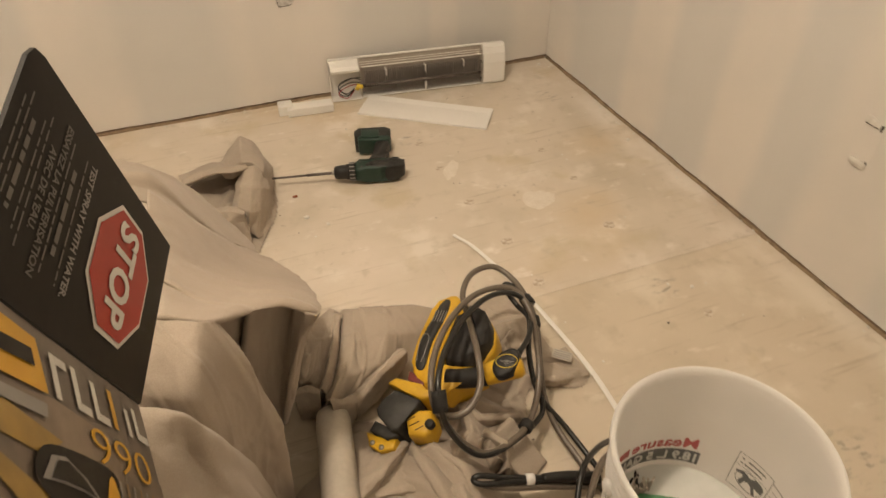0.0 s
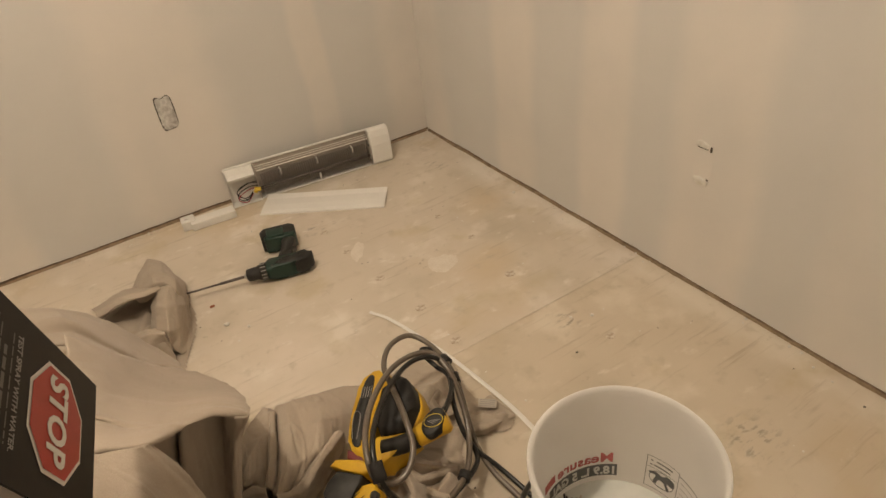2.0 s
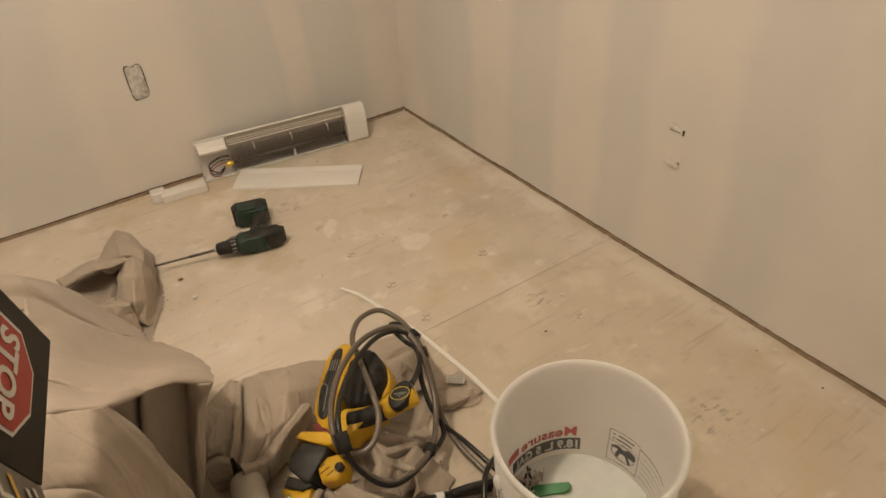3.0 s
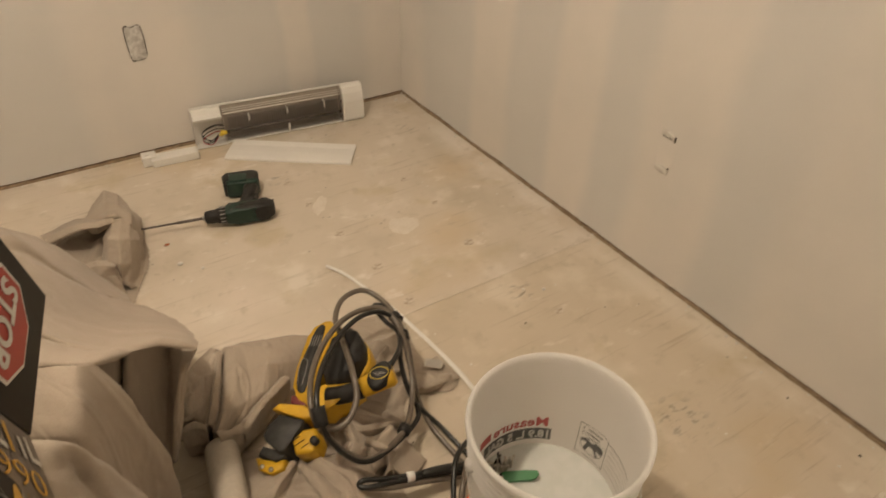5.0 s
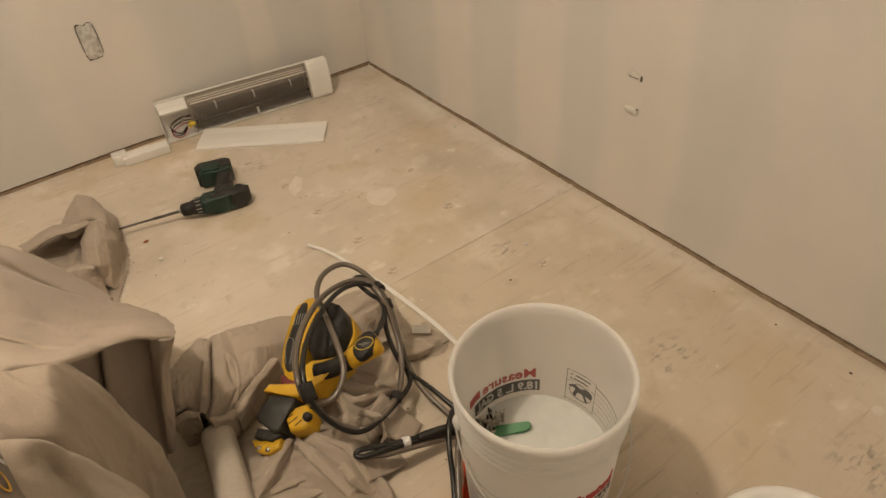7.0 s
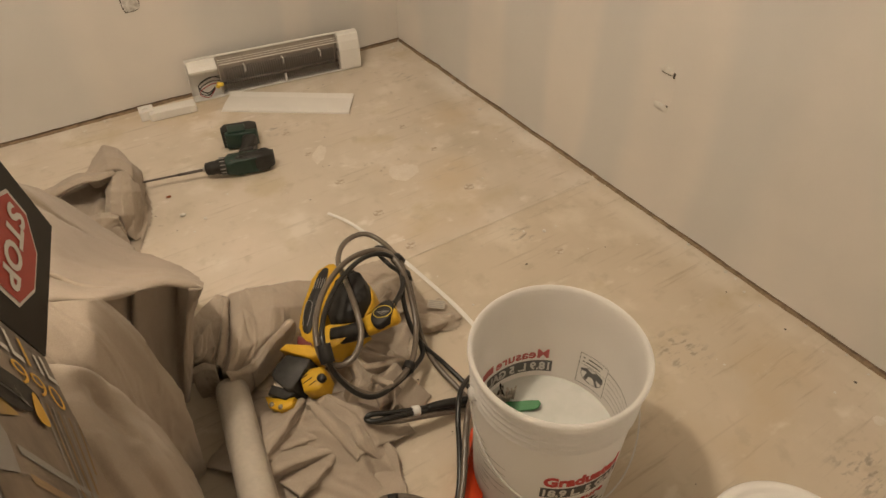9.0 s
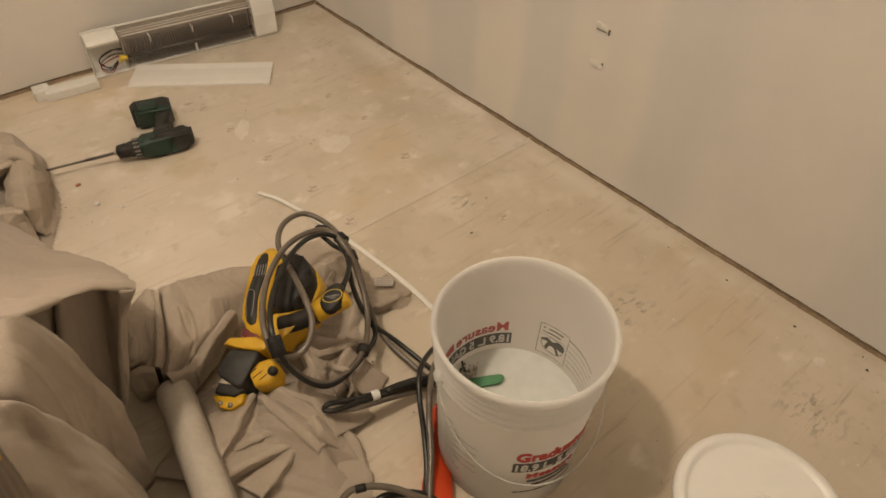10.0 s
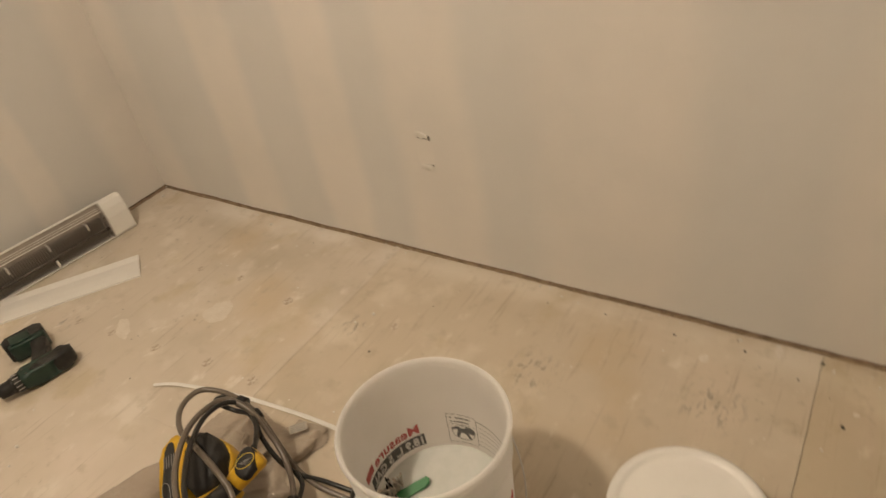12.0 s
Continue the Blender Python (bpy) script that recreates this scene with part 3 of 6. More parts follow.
bmesh.ops.triangulate(bm, faces=bm.faces)
on_bucket("warning_ring", tube(bmesh.new(), [(0.033 + 0.024 * math.cos(a), 0.031 + 0.020 * math.sin(a), 0) for a in [k * math.pi / 12 for k in range(25)]], 0.0006, 4, 1), 11, wz, "inkfade", True)
on_bucket("warning_picture", bm, 11, wz, "inkfade", True)
on_bucket("warning_text", bar_rows([(0, 0.075, 0.013 * i, 0.013 * i + 0.0012) for i in range(1, 6)] + [(0, 0.08, 0.078, 0.0805)]), -19, wz - 0.004, "greyprint", True)
on_bucket("scale_text", bar_rows([(0.0, 0.045 - 0.008 * (i % 3), 0.012 * i, 0.012 * i + 0.0025) for i in range(12)]), -186, 0.07, "greyprint")
on_bucket("scale_lines", bar_rows([(0.0, 0.05, 0.02 * i, 0.02 * i + 0.0016) for i in range(5)]), -172, 0.10, "greyprint")
# wire bail hanging down on the near side
pts = []
for i in range(25):
    a = math.radians(-200 + 180 * i / 24)
    drop = 0.15 * math.sin(math.pi * i / 24) ** 0.8
    r = 0.148 + 0.012 * math.sin(math.pi * i / 24)
    pts.append((r * math.cos(a), r * math.sin(a), 0.292 - drop))
part("bail", tube(bmesh.new(), pts, 0.0016, 6, 2), "wire", bucket, "thin wire carrying handle", True)
for a in (-200, -20):
    m = Matrix.Rotation(math.radians(a), 4, "Z") @ pose(0.1385, 0, 0.292, 0, 90, 0)
    part("handle_boss", lathe(bmesh.new(), [(0, 0), (0.012, 0), (0.012, 0.008), (0.007, 0.012), (0, 0.012)], 20, m), "pail", bucket, smooth=True)

# brush that floats in the bucket
brush = thing("scrub_brush", Matrix.Translation(Vector((-0.795, -1.822, WATER + 0.005))) @ pose(0, 0, 0, 14, -8, -32), "green plastic brush with grey bristles floating in the bucket", "brush")
part("handle", outline(bmesh.new(), [(-0.034, -0.012), (-0.010, -0.014), (0.010, -0.012), (0.030, -0.013), (0.040, -0.010), (0.046, -0.002), (0.042, 0.005), (0.036, 0.003), (0.018, 0.006), (0.0, 0.006), (-0.02, 0.009), (-0.034, 0.006)], -0.004, 0.004, bevel=0.0015), "greenlight", brush)
rnd = random.Random(4)
for k, (mt, count) in enumerate((("black", 14), ("roll", 60))):
    bm = bmesh.new()
    for i in range(count):
        cx, cy = ((-0.040, -0.002), (-0.022, 0.012), (-0.050, 0.012))[i % 3]
        x, y = cx + rnd.gauss(0, 0.007), cy + rnd.gauss(0, 0.006)
        tube(bm, [(x, y, 0), (x + rnd.uniform(-0.008, 0.008), y + rnd.uniform(-0.008, 0.008), 0.014 + 0.026 * rnd.random())], 0.0024 if k else 0.0020, 4, 1)
    part("bristles", bm, mt, brush, "matted grey bristles")
part("brush_head", boxed(-0.056, -0.030, -0.012, 0.018, -0.008, 0.004, bevel=0.003), "blackdust", brush)

# ---- pail with lid ----
PAIL = Vector((-0.622, -2.293, 0.0))
PH, PR = 0.157, 0.1365
pail = thing("lidded_pail", Matrix.Translation(PAIL), "low white plastic pail closed with a white ribbed lid", "pail")
part("body", lathe(bmesh.new(), [(0, 0), (0.112, 0), (0.114, 0.004), (0.120, 0.10), (0.126, 0.102), (0.126, 0.108), (0.121, 0.110), (0.122, 0.138), (0, 0.138)], 72), "pail", pail, smooth=True)
part("lid", lathe(bmesh.new(), [(0, PH - 0.006), (0.02, PH - 0.0055), (0.1, PH - 0.006), (0.112, PH - 0.0065), (0.116, PH - 0.005), (0.119, PH - 0.0008), (0.124, PH), (0.131, PH - 0.002), (PR, PH - 0.007), (PR, PH - 0.018), (0.131, PH - 0.020), (0.131, PH - 0.028), (0.127, PH - 0.034), (0.124, PH - 0.03), (0.124, PH - 0.012), (0, PH - 0.010)], 96), "pail2", pail, "white lid with a raised rim", True)
bm = bmesh.new()
for r in (0.008, 0.016, 0.024, 0.032):
    for s in (0, math.pi):
        tube(bm, [(r * math.cos(s + a * 0.1 - 0.7), r * math.sin(s + a * 0.1 - 0.7), PH - 0.0055) for a in range(15)], 0.0012, 6, 1)
part("embossed_rings", bm, "pail2", pail, smooth=True)
m = pose(-0.118, 0.055, 0.128, 0, 0, 155)
part("latch", boxed(-0.004, 0.014, -0.010, 0.010, -0.006, 0.010, bevel=0.002, m=m), "steel", pail)

# ---- baseboard heater without its front ----
heater = thing("baseboard_heater", pose(-0.888, -0.012, 0, 0, 0, -7.0), "white baseboard heater with bare fins and wires by the wall", "heater")
HL, HD, HH = 0.640, 0.047, 0.146
part("back_plate", boxed(0.0, HL, -0.004, 0.0, 0.004, HH, bevel=0.001), "enamel", heater)
bm = bmesh.new()
box(bm, 0.115, HL - 0.07, -0.012, -0.002, HH - 0.003, HH, bevel=0.001)
box(bm, 0.115, HL - 0.07, -0.034, -0.030, HH - 0.030, HH - 0.027, bevel=0.001)
box(bm, 0.112, HL - 0.076, -0.022, -0.020, HH - 0.016, HH - 0.0145)
box(bm, 0.112, HL - 0.076, -0.027, -0.025, HH - 0.022, HH - 0.0205)
part("top_flange", bm, "enamel", heater)
part("bottom_flange", boxed(0.02, HL - 0.07, -HD + 0.006, -0.002, 0.003, 0.007, bevel=0.001), "enamel", heater)
part("reflector", boxed(0.112, HL - 0.072, -0.0085, -0.005, 0.012, HH - 0.006), "galv", heater, "bare galvanised reflector")
side = [(0, 0.0), (0, HH), (-0.018, HH + 0.001), (-0.030, HH - 0.006), (-0.040, HH - 0.028), (-HD, HH - 0.06), (-HD, 0.012), (-HD + 0.006, 0.002)]
m = pose(HL - 0.075, 0, 0, 90, 0, 90)
part("end_cap", outline(bmesh.new(), side, 0, 0.085, m, bevel=0.004), "enamel", heater, "white enamelled end cap")
part("inner_panel", outline(bmesh.new(), [(y * 0.93, z * 0.95 + 0.002) for y, z in side], 0, 0.003, pose(HL - 0.081, 0, 0, 90, 0, 90)), "galv", heater)
part("inner_panel", outline(bmesh.new(), [(y * 0.93, z * 0.95 + 0.002) for y, z in side], 0, 0.003, pose(0.108, 0, 0, 90, 0, 90)), "galv", heater)
part("wiring_box_top", outline(bmesh.new(), [(-0.002, HH - 0.03), (-0.002, HH - 0.008), (-0.022, HH - 0.010), (-0.042, HH - 0.017), (-0.052, HH - 0.028), (-0.050, HH - 0.036), (-0.047, HH - 0.036), (-0.046, HH - 0.028), (-0.036, HH - 0.020), (-0.02, HH - 0.014)], 0, 0.100, pose(0.004, 0, 0, 90, 0, 90)), "enamel", heater)
part("wiring_box_side", boxed(0, 0.0018, -0.030, -0.002, 0.004, HH - 0.004), "enamel", heater)
part("wiring_box_floor", boxed(0.0, 0.11, -HD, -0.003, 0.002, 0.006, bevel=0.001), "enamel", heater)
fin = part("fin", boxed(0, 0.0014, -0.040, -0.010, 0.014, 0.096), "fin", heater)
fin.location.x = 0.128
for i in range(1, 50):
    twin = new("fin", fin.data)
    twin.parent, twin.location.x = heater, 0.128 + i * 0.0085
part("heating_rod", tube(bmesh.new(), [(0.10, -0.029, 0.044), (HL - 0.08, -0.029, 0.044)], 0.006, 12, 2), "steel", heater, smooth=True)
for x in (0.20, 0.345, 0.49):
    bm = bmesh.new()
    box(bm, x, x + 0.005, -0.036, -0.008, 0.096, 0.0985, bevel=0.0008)
    box(bm, x, x + 0.005, -0.038, -0.036, 0.078, 0.0985, bevel=0.0005)
    part("bracket", bm, "enamel", heater)
part("bracket", boxed(0.343, 0.350, -0.045, -0.041, 0.006, 0.040, bevel=0.001), "enamel", heater)
for x, z in ((HL - 0.083, 0.088), (HL - 0.083, 0.024)):
    part("screw_hole", boxed(x - 0.001, x + 0.002, -0.0465, -0.040, z, z + 0.009, bevel=0.001), "black", heater)
for k, (mt, dy, dz) in enumerate((("black", 0, 0), ("black", 0.008, 0.012), ("wire_red", -0.006, -0.008), ("black", -0.012, 0.02))):
    part("wire", tube(bmesh.new(), [(0.112, -0.025, 0.055 + dz), (0.075, -0.040 + dy, 0.068 + dz), (0.035, -0.044 + dy, 0.055 + dz), (0.026, -0.046, 0.034 + dz), (0.055, -0.044 + dy, 0.018 + dz * 0.5), (0.082, -0.042, 0.040 + dz * 0.3)], 0.0017, 6, 6), mt, heater, smooth=True)
part("wire_connector", lathe(bmesh.new(), [(0, 0), (0.007, 0.001), (0.008, 0.01), (0.005, 0.024), (0, 0.025)], 14, pose(0.112, -0.046, 0.050, 20, -75, 0)), "wirenut", heater, "yellow twist-on wire connector", True)
part("wire_connector", boxed(-0.004, 0.010, -0.002, 0.002, -0.012, 0.012, bevel=0.001, m=pose(0.092, -0.048, 0.053, 0, 25, 0)), "wirenut", heater, "yellow twist-on wire connector")

# loose front cover lying on the floor
cover = thing("heater_cover", pose(-0.834, -0.172, 0, 0, 0, -35.4), "loose white enamelled heater front lying on the plywood", "heater cover")
sec = [(0, 0.002), (0.02, 0.006), (0.055, 0.008), (0.10, 0.007), (0.128, 0.012), (0.128, 0.0135), (0.10, 0.0085), (0.055, 0.0095), (0.02, 0.0075), (0, 0.0035)]
part("panel", outline(bmesh.new(), sec, 0, 0.46, pose(0.0, 0, 0, 90, 0, 90)), "enamel", cover)
part("lip", boxed(0, 0.46, -0.001, 0.001, 0.0, 0.006), "enamel", cover)

# white junction cover by the wall
jc = thing("junction_cover", pose(-1.090, -0.066, 0, 0, 0, -5), "small white plastic connector cover lying by the wall", "connector cover")
part("block", boxed(0, 0.05, -0.025, 0.025, 0, 0.036, bevel=0.004), "enamel", jc)
part("channel", boxed(0.03, 0.19, -0.042, 0.008, 0, 0.030, bevel=0.005), "enamel", jc)
part("tab", boxed(0.012, 0.03, -0.01, 0.01, 0.034, 0.042, bevel=0.002), "enamel", jc)

# white trim strip lying across the floor
strip = obj("trim_strip", tube(bmesh.new(), [(-0.775, -0.925, 0.004), (-0.742, -1.0, 0.004), (-0.702, -1.18, 0.004), (-0.684, -1.32, 0.004), (-0.673, -1.45, 0.004), (-0.675, -1.56, 0.004), (-0.69, -1.70, 0.004)], 0.007, 6, 6, flat=0.4), "strip")
tagged(strip, "thin white plastic trim strip lying on the plywood", "trim strip")


# ---- drop cloth ----
def inside_distance(px, py, poly):
    """How far each point lies inside the outline (negative: outside)."""
    best = np.full(px.shape, 1e9)
    inside = np.zeros(px.shape, bool)
    n = len(poly)
    for i in range(n):
        (ax, ay), (bx, by) = poly[i], poly[(i + 1) % n]
        t = np.clip(((px - ax) * (bx - ax) + (py - ay) * (by - ay)) / ((bx - ax) ** 2 + (by - ay) ** 2), 0, 1)
        best = np.minimum(best, np.hypot(px - ax - t * (bx - ax), py - ay - t * (by - ay)))
        cross = ((ay > py) != (by > py)) & (px < (bx - ax) * (py - ay) / (by - ay + 1e-12) + ax)
        inside ^= cross
    return np.where(inside, best, -best)


def wrinkles(p, seed, run, scale):
    """Height of long soft creases that run one way over cloth, from about -1 to 1."""
    along = p.dot(run)
    q = (p - run * (along * 0.8)) * scale + Vector((seed, seed * 1.7, seed * 0.6))
    q += Vector((noise.noise(q * 0.4), noise.noise(q * 0.4 + Vector((7, 3, 1))), 0)) * 0.8
    w = 0.0
    for size, amount in ((0.6, 0.8), (1.3, 0.7), (2.7, 0.4), (6.0, 0.14)):
        gate = min(1, max(0, noise.noise(q * size * 0.35 + Vector((4, 9, 2))) * 2.5 + 0.5))
        w += amount * gate * (0.5 - min(1, abs(noise.noise(q * size)) * 3.2))
    for size, turn in ((0.8, 3.0), (1.7, 8.0)):
        gate = min(1, max(0, noise.noise(q * 0.5 + Vector((turn, 1, 6))) * 3))
        w -= 0.4 * gate * max(0.0, 1 - abs(noise.noise(q * size + Vector((2, turn, 5)))) * 11)
    return w


def straight(pts, per):
    """Points along the straight lines between pts, as many as spline() gives."""
    p = [Vector(a) for a in pts]
    return [a.lerp(b, k / per) for a, b in zip(p, p[1:]) for k in range(per)] + [p[-1]]


def sheet_part(name, rows, parent, per=(12, 12), high=0.003, scale=16.0, seed=0.0, run=(0, 0, 1), label="", crisp=0.35):
    """One hanging or lying piece of canvas: smooth through its rows, then lightly creased, with a real thickness."""
    lines = [spline(r, per[1]) for r in rows]
    cols = [spline([l[j] for l in lines], per[0]) for j in range(len(lines[0]))]
    flat = [straight(r, per[1]) for r in rows]
    flat = [straight([l[j] for l in flat], per[0]) for j in range(len(flat[0]))]
    cols = [[a.lerp(b, crisp) for a, b in zip(c, f)] for c, f in zip(cols, flat)]
    nu, nv = len(cols[0]), len(cols)
    run = Vector(run).normalized()
    bm = bmesh.new()
    grid = []
    for i in range(nu):
        line = []
        for j in range(nv):
            p = cols[j][i]
            n = (cols[j][min(i + 1, nu - 1)] - cols[j][max(i - 1, 0)]).cross(cols[min(j + 1, nv - 1)][i] - cols[max(j - 1, 0)][i])
            n = n.normalized() if n.length > 1e-9 else Vector((0, 0, 1))
            p = p + n * (high * wrinkles(p, seed, run, scale))
            line.append(bm.verts.new((p.x, p.y, max(p.z, 0.0035))))
        grid.append(line)
    for i in range(nu - 1):
        for j in range(nv - 1):
            bm.faces.new((grid[i][j], grid[i + 1][j], grid[i + 1][j + 1], grid[i][j + 1]))
    ob = part(name, bm, "cloth", parent, label, True)
    thick = ob.modifiers.new("thickness", "SOLIDIFY")
    thick.thickness, thick.offset = 0.0022, 0
    return ob


def pleated_part(name, poly, ridges, parent, step=0.005, rim=0.03, high=0.004, scale=16.0, seed=1.0, base=0.006):
    """Canvas lying in sharp pleats: each ridge is a line of (x, y, height) with a fall to its left and to its right."""
    poly = rounded(poly, 4)
    xs = np.arange(min(p[0] for p in poly) - 0.01, max(p[0] for p in poly) + 0.01, step)
    ys = np.arange(min(p[1] for p in poly) - 0.01, max(p[1] for p in poly) + 0.01, step)
    gx, gy = np.meshgrid(xs, ys, indexing="ij")
    wx, wy = gx.copy(), gy.copy()
    for i in range(len(xs)):
        for j in range(len(ys)):
            wx[i, j] += 0.012 * noise.noise((xs[i] * 13, ys[j] * 13, seed))
            wy[i, j] += 0.012 * noise.noise((xs[i] * 13, ys[j] * 13, seed + 5))
    d = inside_distance(gx, gy, poly)
    soft = 0.0035
    total = np.full(gx.shape, math.exp(base / soft))
    for line, left, right in ridges:
        best = np.full(gx.shape, -1.0)
        for (ax, ay, ah), (bx, by, bh) in zip(line, line[1:]):
            t = np.clip(((wx - ax) * (bx - ax) + (wy - ay) * (by - ay)) / ((bx - ax) ** 2 + (by - ay) ** 2), 0, 1)
            ex, ey = wx - ax - t * (bx - ax), wy - ay - t * (by - ay)
            side = (bx - ax) * ey - (by - ay) * ex
            fall = np.where(side > 0, left, right)
            best = np.maximum(best, ah + (bh - ah) * t - fall * (np.sqrt(ex * ex + ey * ey + 0.0025 ** 2) - 0.0025))
        total += np.exp(np.clip(best, -0.1, 0.3) / soft)
    z = soft * np.log(total)
    e = np.clip(d / rim, 0, 1)
    e = e * e * (3 - 2 * e)
    bm = bmesh.new()
    ids = {}
    for i in range(len(xs)):
        for j in range(len(ys)):
            if d[i, j] < 0.005 * noise.noise((xs[i] * 11, ys[j] * 11, seed)):
                continue
            p = Vector((xs[i], ys[j], 0))
            h = z[i, j] + high * wrinkles(p, seed, Vector((0.6, -0.8, 0)), scale)
            ids[i, j] = bm.verts.new((xs[i], ys[j], max(0.003, 0.003 + e[i, j] * h)))
    for i, j in ids:
        q = [ids.get(k) for k in ((i, j), (i + 1, j), (i + 1, j + 1), (i, j + 1))]
        if all(q):
            bm.faces.new(q)
    bmesh.ops.delete(bm, geom=[v for v in bm.verts if not v.link_faces], context="VERTS")
    return part(name, bm, "cloth", parent, smooth=True)


def fold_rows(crest, facing, back, lip):
    """Rows of one lying fold: it rises behind, turns over at its crest and tucks back under itself."""
    rows = []
    for k, (x, y, z) in enumerate(crest):
        a, b = Vector(crest[max(0, k - 1)]), Vector(crest[min(len(crest) - 1, k + 1)])
        t = (b - a).to_2d().normalized()
        n = Vector((-t.y, t.x))
        if n.dot(Vector(facing)) < 0:
            n = -n
        rows.append([(x + n.x * q, y + n.y * q, max(0.004, z * h)) for q, h in ((-back * 1.2, 0.02), (-back * 0.8, 0.34), (-back * 0.4, 0.68), (-back * 0.07, 0.97), (0, 1), (lip * 0.6, 0.93), (lip * 0.5, 0.6), (0, 0.25), (-lip, 0.03))])
    return rows


cloth = thing("drop_cloth", Matrix.Identity(4), "beige canvas drop cloth, draped high and crumpled over the floor", "drop cloth")
# the top that falls from the hem to the floor behind, in two lengths
panel = [
    [(-1.44, -1.164, 0.481), (-1.446, -1.314, 0.502), (-1.446, -1.439, 0.534), (-1.447, -1.452, 0.534), (-1.442, -1.574, 0.578), (-1.441, -1.614, 0.591), (-1.449, -1.564, 0.553)],
    [(-1.396, -1.134, 0.395), (-1.41, -1.344, 0.471), (-1.413, -1.469, 0.525), (-1.416, -1.482, 0.522), (-1.414, -1.579, 0.577), (-1.414, -1.612, 0.59), (-1.421, -1.564, 0.553)],
    [(-1.364, -1.094, 0.313), (-1.385, -1.334, 0.425), (-1.387, -1.479, 0.503), (-1.39, -1.506, 0.51), (-1.389, -1.579, 0.559), (-1.39, -1.61, 0.573), (-1.394, -1.564, 0.538)],
    [(-1.331, -1.034, 0.228), (-1.351, -1.294, 0.369), (-1.358, -1.484, 0.485), (-1.36, -1.529, 0.51), (-1.362, -1.574, 0.541), (-1.365, -1.604, 0.556), (-1.367, -1.554, 0.517)],
]
panel_end = [
    [(-1.291, -0.97, 0.142), (-1.311, -1.25, 0.313), (-1.317, -1.37, 0.39), (-1.321, -1.455, 0.447), (-1.323, -1.51, 0.481), (-1.326, -1.53, 0.486), (-1.325, -1.49, 0.455)],
    [(-1.248, -1.06, 0.16), (-1.259, -1.25, 0.287), (-1.265, -1.33, 0.343), (-1.27, -1.415, 0.403), (-1.275, -1.47, 0.439), (-1.279, -1.485, 0.441), (-1.276, -1.45, 0.415)],
    [(-1.213, -1.17, 0.195), (-1.221, -1.29, 0.281), (-1.226, -1.36, 0.335), (-1.232, -1.425, 0.382), (-1.239, -1.47, 0.412), (-1.244, -1.48, 0.411), (-1.241, -1.45, 0.389)],
    [(-1.208, -1.31, 0.279), (-1.215, -1.39, 0.338), (-1.218, -1.42, 0.36), (-1.22, -1.45, 0.38), (-1.226, -1.475, 0.396), (-1.231, -1.475, 0.39), (-1.233, -1.46, 0.381)],
]
sheet_part("upper_fold", panel + panel_end, cloth, (14, 14), 0.006, 9.0, 2.0, (1.0, -0.3, -0.4))
# the raised fold behind it
rows = [
    [(-1.586, -0.57, 0.209), (-1.539, -0.82, 0.365), (-1.489, -1.1, 0.49), (-1.483, -1.13, 0.477), (-1.471, -1.19, 0.487)],
    [(-1.525, -0.57, 0.167), (-1.483, -0.82, 0.334), (-1.442, -1.075, 0.457), (-1.44, -1.1, 0.437), (-1.428, -1.16, 0.438)],
    [(-1.457, -0.57, 0.112), (-1.429, -0.8, 0.275), (-1.412, -1.065, 0.4), (-1.411, -1.08, 0.38), (-1.399, -1.14, 0.389)],
    [(-1.411, -0.6, 0.073), (-1.392, -0.78, 0.212), (-1.389, -1.04, 0.327), (-1.388, -1.05, 0.309), (-1.374, -1.11, 0.325)],
    [(-1.365, -0.64, 0.021), (-1.352, -0.77, 0.135), (-1.365, -1.005, 0.252), (-1.358, -1.01, 0.238), (-1.34, -1.05, 0.238)],
    [(-1.325, -0.7, 0.004), (-1.317, -0.78, 0.075), (-1.33, -0.96, 0.174), (-1.324, -0.96, 0.162), (-1.309, -1, 0.173)],
]
rows += [
    [(-1.293, -0.82, 0.024), (-1.289, -0.86, 0.069), (-1.289, -0.93, 0.114), (-1.287, -0.94, 0.115), (-1.287, -0.97, 0.129)],
]
sheet_part("back_fold", rows, cloth, (14, 12), 0.004, 9.0, 4.0, (0.5, 0.6, -0.5), crisp=0.75)
# the inside that hangs in the hollow under the hem
rows = [
    [(-1.379, -1.49, 0.502), (-1.414, -1.48, 0.387), (-1.464, -1.47, 0.215)],
    [(-1.339, -1.465, 0.459), (-1.374, -1.455, 0.336), (-1.422, -1.45, 0.156)],
    [(-1.322, -1.445, 0.432), (-1.351, -1.44, 0.328), (-1.405, -1.44, 0.13)],
    [(-1.319, -1.475, 0.456), (-1.348, -1.46, 0.339), (-1.399, -1.45, 0.138)],
    [(-1.288, -1.44, 0.416), (-1.321, -1.43, 0.277), (-1.367, -1.425, 0.071)],
    [(-1.258, -1.42, 0.384), (-1.293, -1.415, 0.243), (-1.345, -1.41, 0.034)],
    [(-1.241, -1.45, 0.393), (-1.28, -1.435, 0.255), (-1.334, -1.405, 0.029)],
]
sheet_part("inner_side", rows, cloth, (14, 24), 0.006, 11.0, 5.0)
